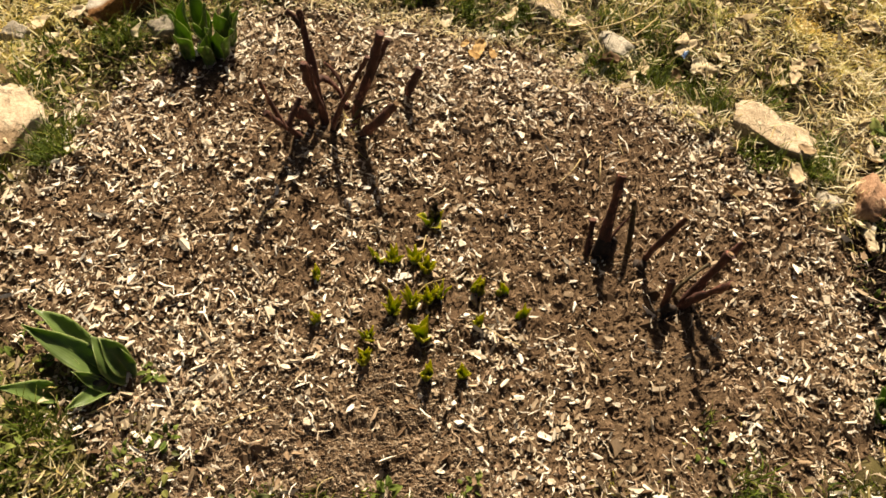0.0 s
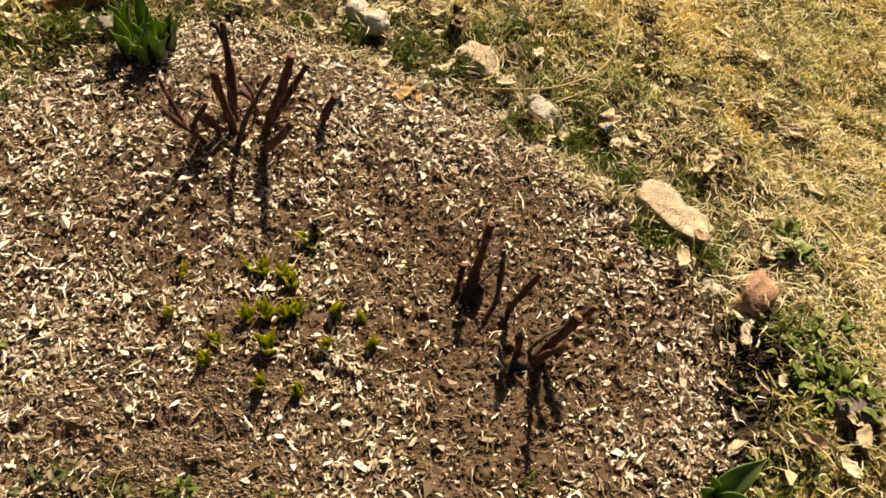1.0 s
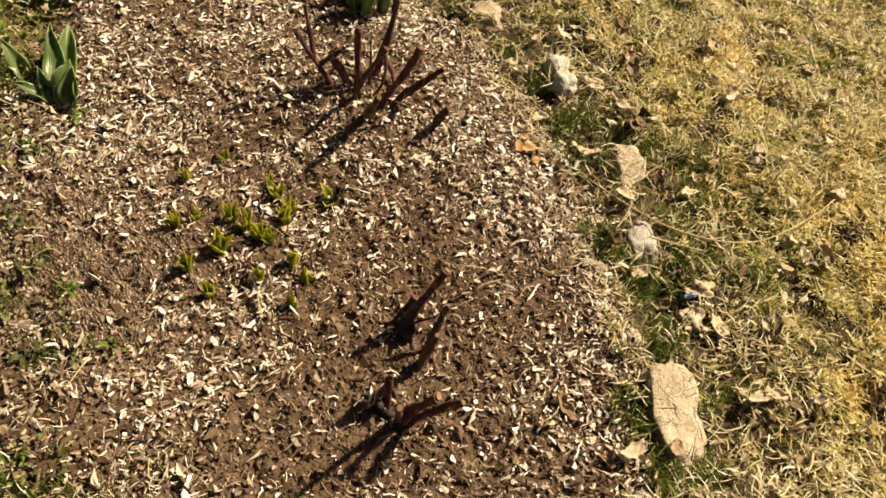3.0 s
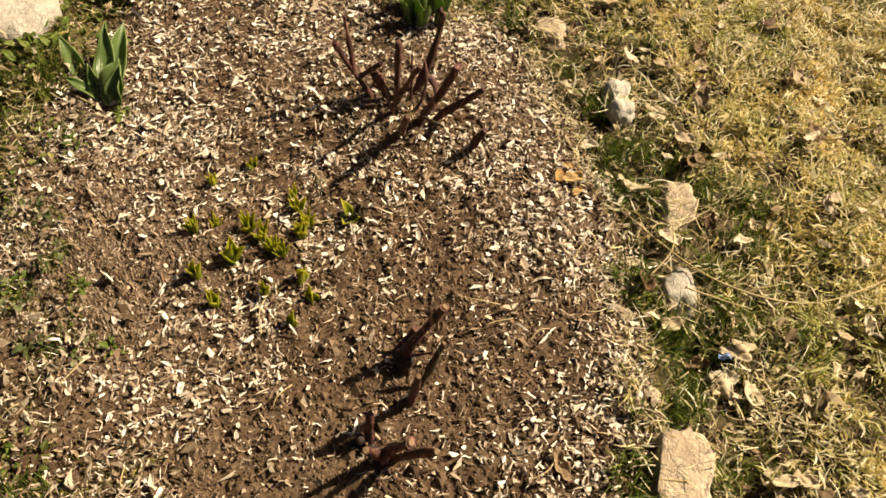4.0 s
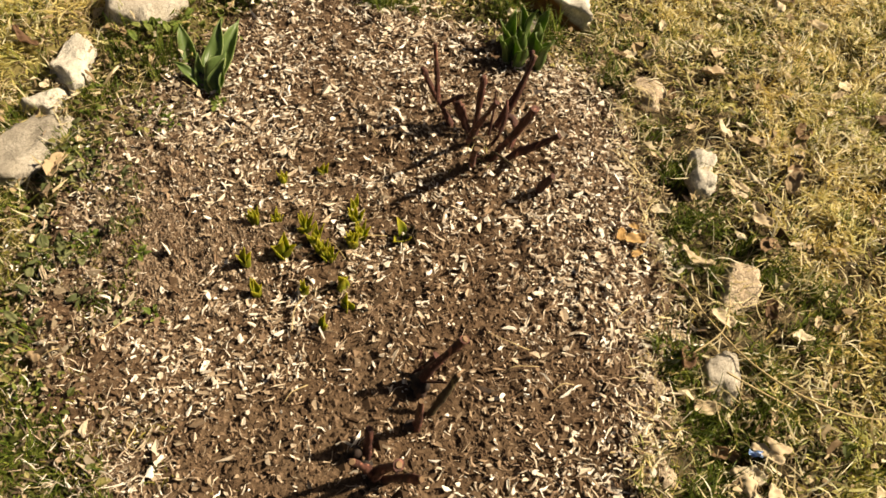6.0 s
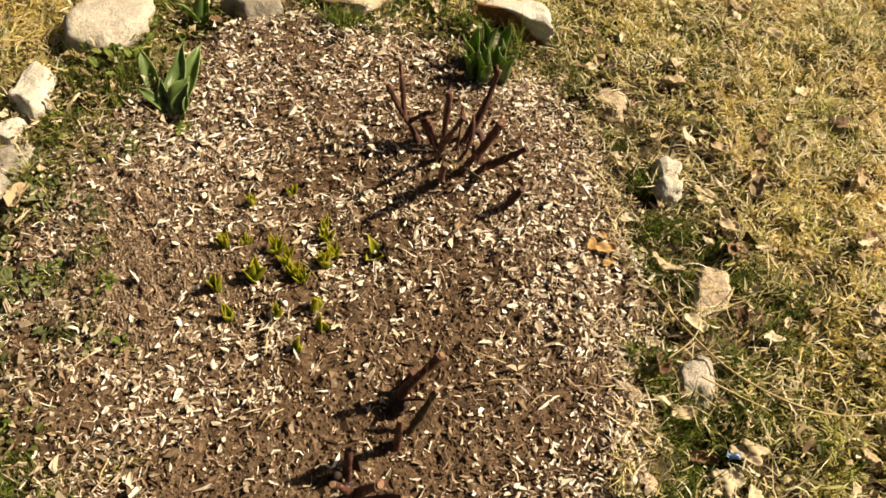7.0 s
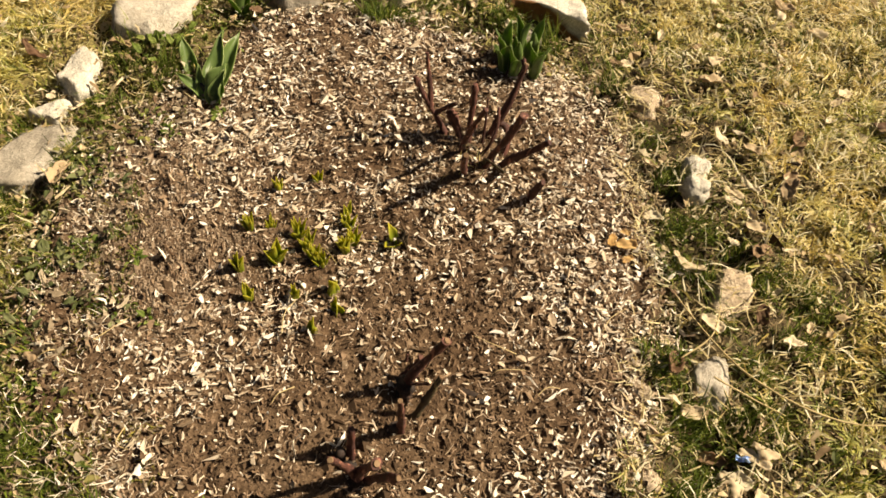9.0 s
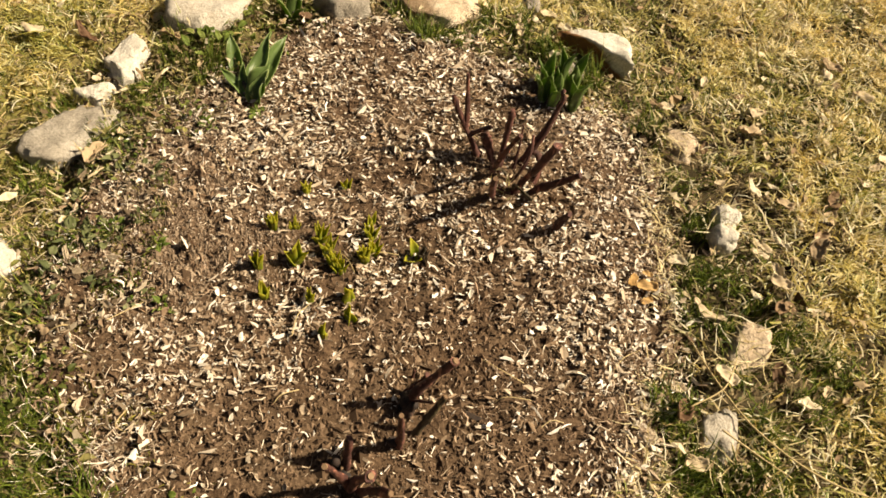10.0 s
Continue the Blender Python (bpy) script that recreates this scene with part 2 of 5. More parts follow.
TULIP = leaf_material("tulip_leaf", (0.180, 0.268, 0.088), (0.46, 0.53, 0.24), 0.32, 0.52)
SPROUT = leaf_material("sprout_leaf", (0.32, 0.37, 0.035), (0.60, 0.55, 0.09), 0.5, 0.55, (0.66, 0.56, 0.07))
SHEATH = leaf_material("sprout_sheath", (0.045, 0.035, 0.025), (0.10, 0.07, 0.04), 0.5, 0.1)
BARK = bark_material("red_brown_bark", [(0.028, 0.0090, 0.0068), (0.080, 0.027, 0.0195), (0.165, 0.068, 0.046)])
# Near-black bark: the shade round the stump feet is put into its colour.
BLACK = bark_material("shaded_black_bark", [(0.010, 0.0065, 0.0055), (0.022, 0.013, 0.010), (0.050, 0.028, 0.020)])
OLIVE = bark_material("olive_bark", [(0.026, 0.019, 0.008), (0.060, 0.045, 0.019), (0.11, 0.085, 0.038)])
CUT = bits_material("cut_wood", [(0.17, 0.105, 0.062), (0.27, 0.18, 0.11)], 0.8, 200.0, 0.3, single=True)
BUFF = stone_material("buff_stone", [(0.32, 0.245, 0.17), (0.52, 0.42, 0.31), (0.68, 0.575, 0.45)], (0.50, 0.43, 0.36), cracked=0.45)
WHITE = stone_material("white_stone", [(0.42, 0.385, 0.33), (0.60, 0.56, 0.49), (0.72, 0.69, 0.62)], (0.52, 0.44, 0.34))
GREY = stone_material("grey_stone", [(0.19, 0.165, 0.13), (0.34, 0.305, 0.255), (0.47, 0.43, 0.37)], (0.58, 0.52, 0.44))
MILKY = stone_material("pale_grey_stone", [(0.36, 0.32, 0.265), (0.50, 0.455, 0.39), (0.60, 0.56, 0.49)], (0.62, 0.55, 0.46))
PURPLE = stone_material("purple_stone", [(0.13, 0.10, 0.095), (0.22, 0.175, 0.165), (0.31, 0.255, 0.24)], (0.7, 0.62, 0.55))
PINK = stone_material("pink_stone", [(0.27, 0.145, 0.09), (0.43, 0.26, 0.17), (0.56, 0.38, 0.27)], (0.7, 0.55, 0.45))
RUST = stone_material("rusty_stone", [(0.50, 0.46, 0.39), (0.70, 0.66, 0.59), (0.80, 0.78, 0.72)], (0.34, 0.17, 0.07), 16.0, (-1.5, -8.0, -5.0))
m_, n_, l_, b_ = nodes_of("blue_foil")
b_.inputs["Base Color"].default_value = (0.30, 0.45, 0.78, 1)
b_.inputs["Roughness"].default_value = 0.3
bumped(n_, l_, b_, noise_tex(n_, l_, 90.0), 0.5, 0.002)
FOIL = m_


# ---- helpers for building ----
def part(name, data, material, parent=None, label=""):
    """Links a bmesh or mesh as one object, under a thing if one is given."""
    if isinstance(data, bmesh.types.BMesh):
        me = bpy.data.meshes.new(name)
        data.to_mesh(me)
        data.free()
        data = me
    if material and not data.materials:
        data.materials.append(material)
    ob = new(name, data)
    if parent:
        ob.parent = parent
    if label:
        ob["label"] = label
    return ob


def np_mesh(name, verts, faces, material=None, smooth=False):
    """A mesh from arrays: verts (n, 3) and a list of (n, k) face arrays."""
    me = bpy.data.meshes.new(name)
    verts = np.ascontiguousarray(verts, np.float32).reshape(-1, 3)
    me.vertices.add(len(verts))
    me.vertices.foreach_set("co", verts.ravel())
    loops = np.concatenate([f.ravel() for f in faces]).astype(np.int32)
    sizes = np.concatenate([np.full(len(f), f.shape[1]) for f in faces])
    me.loops.add(len(loops))
    me.loops.foreach_set("vertex_index", loops)
    me.polygons.add(len(sizes))
    me.polygons.foreach_set("loop_start", np.r_[0, np.cumsum(sizes)[:-1]].astype(np.int32))
    me.polygons.foreach_set("use_smooth", np.full(len(sizes), smooth))
    me.update(calc_edges=True)
    if material:
        me.materials.append(material)
    return me


RNG = np.random.default_rng(11)


def lattice(ix, iy, seed):
    n = (ix * 374761393 + iy * 668265263 + seed * 974634777) & 0xFFFFFFFF
    n = ((n ^ (n >> 13)) * 1274126177) & 0xFFFFFFFF
    return ((n ^ (n >> 16)) & 0xFFFF) / 65535.0


def vnoise(x, y, scale, seed=0):
    """Smooth value noise, 0 to 1, with the given number of cells a metre."""
    x, y = np.asarray(x, float) * scale + 1000.0, np.asarray(y, float) * scale + 1000.0
    ix, iy = np.floor(x).astype(np.int64), np.floor(y).astype(np.int64)
    u, v = x - ix, y - iy
    u, v = u * u * (3 - 2 * u), v * v * (3 - 2 * v)
    a, b = lattice(ix, iy, seed), lattice(ix + 1, iy, seed)
    c, d = lattice(ix, iy + 1, seed), lattice(ix + 1, iy + 1, seed)
    return (a * (1 - u) + b * u) * (1 - v) + (c * (1 - u) + d * u) * v


def step(a, b, v):
    k = np.clip((v - a) / (b - a), 0, 1)
    return k * k * (3 - 2 * k)


def spot(x, y, cx, cy, r):
    return np.exp(-((x - cx) ** 2 + (y - cy) ** 2) / (r * r))


OUTLINE = np.array([(0.62, -0.33), (0.80, -0.24), (0.885, 0.0), (0.92, 0.24), (0.86, 0.41), (0.72, 0.57), (0.56, 0.72), (0.31, 0.90),
                    (0.10, 0.99), (-0.10, 1.04), (-0.28, 1.09), (-0.46, 1.06), (-0.58, 0.95), (-0.70, 0.82), (-0.82, 0.68), (-0.91, 0.50),
                    (-0.94, 0.32), (-0.91, 0.13), (-0.78, 0.02), (-0.68, -0.12), (-0.58, -0.25), (-0.42, -0.37), (-0.24, -0.44), (-0.05, -0.48), (0.16, -0.46), (0.36, -0.38)])


def edge_distance(x, y):
    """Metres outside the bed's outline; negative within it."""
    x, y = np.asarray(x, float), np.asarray(y, float)
    best, inside = np.full(x.shape, 1e9), np.zeros(x.shape, bool)
    for (ax, ay), (bx, by) in zip(OUTLINE, np.roll(OUTLINE, -1, 0)):
        ex, ey = bx - ax, by - ay
        k = np.clip(((x - ax) * ex + (y - ay) * ey) / (ex * ex + ey * ey), 0, 1)
        best = np.minimum(best, np.hypot(x - ax - k * ex, y - ay - k * ey))
        cross = (ay > y) != (by > y)
        inside ^= cross & (x < ex * (y - ay) / (ey if abs(ey) > 1e-9 else 1e-9) + ax)
    return np.where(inside, -best, best)


def terrain(x, y):
    """The lie of the land: nearly level, with a low rise to the west and a slight fall to the north-east."""
    rise = 0.06 * step(-0.5, -1.0, x) * (1 - step(0.35, 0.95, y))
    return rise - 0.022 * step(0.75, 1.0, y + 0.25 * x)


def soil_z(x, y):
    lumps = 0.012 * (vnoise(x, y, 9, 1) - 0.5) + 0.013 * (vnoise(x, y, 26, 2) - 0.5) + 0.010 * (vnoise(x, y, 70, 3) - 0.5)
    return terrain(x, y) + lumps + 0.006 + 0.020 * spot(x, y, -0.27, 0.635, 0.11) + 0.028 * spot(x, y, -0.36, 0.58, 0.24) - 0.014 * spot(x, y, 0.10, -0.13, 0.16)


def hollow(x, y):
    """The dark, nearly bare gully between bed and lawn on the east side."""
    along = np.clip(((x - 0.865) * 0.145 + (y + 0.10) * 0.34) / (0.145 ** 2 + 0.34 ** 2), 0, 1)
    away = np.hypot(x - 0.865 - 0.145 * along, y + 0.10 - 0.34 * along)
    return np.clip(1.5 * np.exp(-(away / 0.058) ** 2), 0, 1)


def lawn_z(x, y):
    lumps = 0.034 * (vnoise(x, y, 5, 4) - 0.5) + 0.038 * (vnoise(x, y, 13, 5) - 0.5) + 0.018 * (vnoise(x, y, 30, 6) - 0.5)
    return terrain(x, y) - 0.012 - 0.025 * hollow(x, y) + lumps * step(5.0, 2.6, np.hypot(x, y - 0.7))


def top_z(x, y):
    return np.where(edge_distance(x, y) < 0.0, soil_z(x, y), lawn_z(x, y))


# ---- ground and bed ----
def spread(lo, hi, stepsize, far):
    out = [lo - 0.05 * 1.35 ** n for n in range(1, 32) if 0.05 * 1.35 ** n < far][::-1]
    out += list(np.arange(lo, hi, stepsize))
    return np.array(out + [hi + 0.05 * 1.35 ** n for n in range(1, 32) if 0.05 * 1.35 ** n < far])


def grid_faces(nx, ny):
    i = np.arange(nx * ny).reshape(ny, nx)
    return np.stack([i[:-1, :-1], i[:-1, 1:], i[1:, 1:], i[1:, :-1]], -1).reshape(-1, 4)


gx, gy = np.meshgrid(spread(-1.6, 1.9, 0.026, 400), spread(-0.9, 2.8, 0.026, 400))
gz = lawn_z(gx, gy) - 0.05 * step(0.0, -0.06, edge_distance(gx, gy))
ground = part("ground", np_mesh("ground", np.stack([gx, gy, gz], -1), [grid_faces(gx.shape[1], gx.shape[0])], TURF, True), None)
tagged(ground, "brown thatchy lawn soil under dry grass", "ground", kind="structure")

sx, sy = np.meshgrid(np.arange(-1.05, 1.05, 0.0085), np.arange(-0.55, 1.22, 0.0085))
sd = edge_distance(sx, sy)
sz = soil_z(sx, sy) - 0.09 * step(-0.02, 0.06, sd)
faces = grid_faces(sx.shape[1], sx.shape[0])
keep = (sd.ravel()[faces] < 0.05).all(1)
soil = part("soil_bed", np_mesh("soil_bed", np.stack([sx, sy, sz], -1), [faces[keep]], SOIL, True), None)
tagged(soil, "dark brown crumbly garden soil of the flower bed", "soil", kind="structure")


# ---- pruned shrubs ----
def smooth_path(points, n):
    """n points along a smooth line through the given ones."""
    p = np.array([points[0], *points, points[-1]], float)
    out = []
    for k in np.linspace(0, len(points) - 1 - 1e-6, n):
        i = int(k)
        t = k - i
        a, b, c, d = p[i], p[i + 1], p[i + 2], p[i + 3]
        out.append(0.5 * (2 * b + (c - a) * t + (2 * a - 5 * b + 4 * c - d) * t * t + (3 * b - a - 3 * c + d) * t ** 3))
    return np.array(out)


def tube(points, r0, r1, seed, rings=24, sides=12, rough=0.26, dome=False):
    """A knotty tapered stem along a line, closed at both ends, flat or domed above."""
    rnd = random.Random(seed)
    line = smooth_path(points, rings)
    bm = bmesh.new()
    loops, side = [], None
    phase = [rnd.uniform(0, 6.28) for _ in range(3)]
    for n, c in enumerate(line):
        ahead = Vector(line[min(n + 1, rings - 1)] - line[max(n - 1, 0)]).normalized()
        side = (ahead.orthogonal() if side is None else side - ahead * side.dot(ahead)).normalized()
        up = ahead.cross(side)
        k = n / (rings - 1)
        r = r0 + (r1 - r0) * k ** 0.7
        knot = 1 + 0.5 * rough * math.sin(9 * k + phase[0]) + (rnd.uniform(0.15, 0.40) if rnd.random() < 0.14 else 0)
        ring = []
        for s in range(sides):
            a = 2 * math.pi * s / sides
            rr = r * knot * (1 + rough * math.sin(2 * a + phase[1] + 2 * k) * 0.5 + rough * rnd.uniform(-0.5, 0.5))
            ring.append(bm.verts.new(Vector(c) + side * (rr * math.cos(a)) + up * (rr * math.sin(a))))
        loops.append(ring)
    for a, b in zip(loops, loops[1:]):
        for s in range(sides):
            f = bm.faces.new((a[s], a[(s + 1) % sides], b[(s + 1) % sides], b[s]))
            f.smooth = True
    if dome:
        tip = bm.verts.new(Vector(line[-1]) + ahead * (0.7 * r1))
        for s in range(sides):
            bm.faces.new((loops[-1][s], loops[-1][(s + 1) % sides], tip)).smooth = True
    else:
        bm.faces.new(loops[-1])
    bm.faces.new(loops[0][::-1])
    return bm


def cut_face(points, r):
    """The pale sawn end of a stem: a thin, slightly oblique disc with a bark-side bevel."""
    tip, before = Vector(points[-1]), Vector(points[-2])
    ahead = (tip - before).normalized()
    bm = bmesh.new()
    bmesh.ops.create_cone(bm, cap_ends=True, segments=12, radius1=r * 0.92, radius2=r * 0.80, depth=0.003)
    turn = ahead.to_track_quat("Z", "Y").to_matrix().to_4x4()
    bmesh.ops.transform(bm, matrix=Matrix.Translation(tip + ahead * 0.0012) @ turn @ pose(0, 0, 0, 8, 5, 0), verts=bm.verts)
    return bm


def shrub(label, base, stems, slim=1.0):
    """A cut-back shrub. stems: a line of points, radius below and above, bark, whether the sawn end shows."""
    root = new("pruned_shrub")
    root.location = base
    tagged(root, label, "shrub", group="cut-back shrubs in the bed")
    o = Vector(base)
    for n, (points, r0, r1, bark, sawn) in enumerate(stems):
        local = [tuple(Vector(p) - o) for p in points]
        r0, r1 = r0 * slim, r1 * slim
        stem = part("root_crown" if r0 > 0.025 else "stem" if r0 > 0.0062 else "twig", tube(local, r0, r1, 100 * len(stems) + n, rough=0.5 if r0 > 0.025 else 0.34, dome=bark is BLACK), bark, root)
        if sawn:
            part("cut_end", cut_face(local, r1), CUT, stem, "dull tan sawn end of the stem")
    return root


shrub("dark red-brown shrub cut back to bare stubs in mulch", (-0.24, 0.65, 0.0), [
    ([(-0.262, 0.655, -0.02), (-0.285, 0.695, 0.05), (-0.297, 0.745, 0.14), (-0.313, 0.786, 0.241)], 0.013, 0.0090, BARK, True),
    ([(-0.312, 0.772, 0.200), (-0.326, 0.786, 0.221), (-0.344, 0.792, 0.232)], 0.006, 0.006, BARK, False),
    ([(-0.285, 0.715, 0.09), (-0.268, 0.735, 0.075), (-0.235, 0.725, 0.04), (-0.215, 0.69, 0.0)], 0.007, 0.008, BARK, False),
    ([(-0.262, 0.618, -0.02), (-0.272, 0.627, 0.08), (-0.292, 0.640, 0.15), (-0.303, 0.649, 0.217)], 0.012, 0.0085, BARK, False),
    ([(-0.262, 0.660, 0.0), (-0.278, 0.675, 0.09), (-0.291, 0.681, 0.175)], 0.005, 0.003, BARK, False),
    ([(-0.207, 0.645, -0.02), (-0.190, 0.660, 0.07), (-0.160, 0.680, 0.15), (-0.134, 0.705, 0.248)], 0.0125, 0.0105, BARK, False),
    ([(-0.205, 0.665, -0.02), (-0.180, 0.700, 0.05), (-0.150, 0.740, 0.10), (-0.114, 0.776, 0.160)], 0.0115, 0.0080, BARK, False),
    ([(-0.200, 0.600, -0.02), (-0.180, 0.585, 0.05), (-0.140, 0.565, 0.12), (-0.107, 0.554, 0.186)], 0.012, 0.0085, BARK, True),
    ([(-0.300, 0.610, -0.02), (-0.335, 0.575, 0.07), (-0.357, 0.543, 0.14), (-0.381, 0.515, 0.212)], 0.0100, 0.0055, BARK, False),
    ([(-0.352, 0.550, 0.122), (-0.365, 0.552, 0.17), (-0.376, 0.550, 0.22), (-0.386, 0.547, 0.274)], 0.0078, 0.0040, BARK, False),
    ([(-0.348, 0.560, 0.105), (-0.330, 0.585, 0.135), (-0.316, 0.605, 0.155)], 0.0078, 0.0062, BARK, False),
    ([(-0.285, 0.620, 0.0), (-0.303, 0.609, 0.075), (-0.329, 0.593, 0.128)], 0.012, 0.0105, BARK, False),
    ([(-0.262, 0.600, 0.01), (-0.232, 0.605, 0.11), (-0.198, 0.612, 0.19), (-0.164, 0.620, 0.262)], 0.0085, 0.0055, BARK, False),
    ([(-0.230, 0.660, 0.0), (-0.250, 0.640, 0.05), (-0.235, 0.600, 0.09)], 0.006, 0.004, OLIVE, False),
    ([(-0.245, 0.645, 0.01), (-0.222, 0.668, 0.08), (-0.236, 0.690, 0.13), (-0.262, 0.700, 0.165)], 0.0055, 0.0035, BARK, False),
    ([(-0.200, 0.650, 0.03), (-0.182, 0.640, 0.075), (-0.150, 0.650, 0.085), (-0.120, 0.668, 0.080)], 0.005, 0.003, OLIVE, False),
    ([(-0.222, 0.615, 0.0), (-0.205, 0.590, 0.03), (-0.170, 0.580, 0.022)], 0.006, 0.0045, BARK, False),
    ([(-0.215, 0.630, -0.01), (-0.208, 0.625, 0.02), (-0.204, 0.618, 0.045)], 0.014, 0.010, BARK, False),
    ([(-0.262, 0.632, -0.01), (-0.270, 0.622, 0.02), (-0.280, 0.608, 0.035)], 0.013, 0.009, BARK, False),
    ([(-0.228, 0.662, -0.01), (-0.222, 0.675, 0.02), (-0.214, 0.688, 0.040)], 0.014, 0.010, BARK, False),
    ([(-0.300, 0.640, 0.0), (-0.330, 0.660, 0.03), (-0.350, 0.690, 0.035)], 0.0055, 0.004, BARK, False),
    ([(-0.078, 0.718, -0.02), (-0.065, 0.725, 0.04), (-0.040, 0.735, 0.107)], 0.011, 0.009, BARK, False),
    ([(-0.235, 0.640, -0.03), (-0.235, 0.642, 0.0), (-0.232, 0.645, 0.018)], 0.044, 0.014, BLACK, False)], 0.88)
shrub("dark shrub stub with an olive stem, cut near the ground", (0.35, 0.27, 0.0), [
    ([(0.336, 0.258, -0.02), (0.340, 0.283, 0.06), (0.348, 0.314, 0.125), (0.356, 0.349, 0.190)], 0.017, 0.0110, BARK, True),
    ([(0.312, 0.262, -0.02), (0.312, 0.285, 0.025), (0.316, 0.315, 0.072)], 0.012, 0.008, BARK, False),
    ([(0.336, 0.256, -0.02), (0.338, 0.268, 0.03), (0.342, 0.284, 0.064)], 0.024, 0.014, BLACK, False),
    ([(0.352, 0.256, -0.02), (0.354, 0.266, 0.02), (0.360, 0.278, 0.046)], 0.020, 0.014, BLACK, False),
    ([(0.404, 0.262, -0.02), (0.402, 0.292, 0.055), (0.396, 0.326, 0.128)], 0.0095, 0.0078, OLIVE, True),
    ([(0.345, 0.268, 0.04), (0.367, 0.288, 0.07), (0.392, 0.304, 0.105)], 0.0045, 0.003, BARK, False),
    ([(0.424, 0.232, -0.02), (0.432, 0.234, 0.06), (0.446, 0.230, 0.135), (0.459, 0.225, 0.210)], 0.0120, 0.0075, BARK, True),
    ([(0.414, 0.226, -0.02), (0.418, 0.224, 0.015), (0.424, 0.222, 0.030)], 0.020, 0.012, BLACK, False),
    ([(0.277, 0.288, -0.01), (0.274, 0.296, 0.030)], 0.0035, 0.0028, BARK, False),
    ([(0.342, 0.262, -0.03), (0.343, 0.266, 0.002), (0.346, 0.272, 0.014)], 0.032, 0.014, BLACK, False)], 0.76)
shrub("dark shrub stub with short sawn stems in mulch", (0.48, 0.13, 0.0), [
    ([(0.497, 0.140, -0.02), (0.522, 0.152, 0.055), (0.552, 0.170, 0.120), (0.580, 0.185, 0.175)], 0.0120, 0.0085, BARK, True),
    ([(0.486, 0.122, -0.02), (0.502, 0.132, 0.055), (0.522, 0.146, 0.115), (0.544, 0.157, 0.176)], 0.0130, 0.0100, BARK, True),
    ([(0.490, 0.130, -0.02), (0.496, 0.116, 0.06), (0.507, 0.098, 0.13), (0.520, 0.082, 0.192)], 0.0110, 0.0085, BARK, True),
    ([(0.452, 0.122, -0.02), (0.447, 0.128, 0.05), (0.439, 0.135, 0.112)], 0.0130, 0.0085, BARK, False),
    ([(0.440, 0.112, -0.02), (0.444, 0.110, 0.02), (0.450, 0.106, 0.050)], 0.015, 0.010, BLACK, False),
    ([(0.470, 0.150, -0.01), (0.500, 0.168, 0.05), (0.545, 0.190, 0.075)], 0.006, 0.005, OLIVE, False),
    ([(0.462, 0.112, -0.03), (0.466, 0.114, 0.006), (0.470, 0.118, 0.020)], 0.031, 0.012, BLACK, False)], 0.74)


# ---- leaves ----
def leaf_mesh(base, tip, width, seed, bow=0.25, cup=0.35, n=11, m=7, wave=0.06, thick=0.0012, blunt=(0.95, 0.70)):
    """A pointed, cupped leaf from base to tip that bows upward, with thickness."""
    rnd = random.Random(seed)
    b, t = np.array(base, float), np.array(tip, float)
    span = t - b
    length = np.linalg.norm(span)
    flat = np.array([span[0], span[1], 0.0])
    flat = flat / (np.linalg.norm(flat) + 1e-9)
    mid = b + span * 0.45 + np.array([0, 0, bow * length]) - flat * bow * 0.35 * length
    p = [rnd.uniform(0, 6.28) for _ in range(2)]
    twist = rnd.uniform(-0.45, 0.45)
    rows, cross, lengthwise = [], [], []
    for i in range(n):
        s = i / (n - 1)
        c = (1 - s) ** 2 * b + 2 * s * (1 - s) * mid + s * s * t
        d = 2 * (1 - s) * (mid - b) + 2 * s * (t - mid)
        d /= np.linalg.norm(d) + 1e-9
        wide = np.array([flat[1], -flat[0], 0.0])
        spin = twist * s
        wide = wide * math.cos(spin) + np.cross(d, wide) * math.sin(spin)
        up = np.cross(wide, d)
        arch = math.sin(math.pi * min(1, s ** 0.92 * 0.98 + 0.02))
        profile = width * 0.54 * (0.22 * (1 - s) ** 3 + arch ** (blunt[0] if s < 0.47 else blunt[1]))
        profile = max(profile * (1 - s ** 6), 0.0004)
        for j in range(m):
            u = 2 * j / (m - 1) - 1
            lift = cup * profile * (0.5 * u * u + 0.5 * abs(u)) * 1.5 + wave * width * math.sin(5 * s * 2 + p[0 if u < 0 else 1]) * u * u * 0.6
            rows.append(c + wide * profile * u * (1 - 0.18 * cup * u * u) + up * lift)
            cross.append(u)
            lengthwise.append(s)
    rows, cross = np.array(rows), np.array(cross)
    i = np.arange(n * m).reshape(n, m)
    q = np.stack([i[:-1, :-1], i[:-1, 1:], i[1:, 1:], i[1:, :-1]], -1).reshape(-1, 4)
    me = np_mesh("leaf", rows, [q], None, True)
    bm = bmesh.new()
    bm.from_mesh(me)
    bm.verts.layers.float.new("across")
    bm.verts.layers.float.new("along")
    layer, layer2 = bm.verts.layers.float["across"], bm.verts.layers.float["along"]
    bm.verts.ensure_lookup_table()
    for k, v in enumerate(bm.verts):
        v[layer] = float(cross[k])
        v[layer2] = float(lengthwise[k])
    bmesh.ops.solidify(bm, geom=bm.faces[:], thickness=thick)
    for f in bm.faces:
        f.smooth = True
    return bm


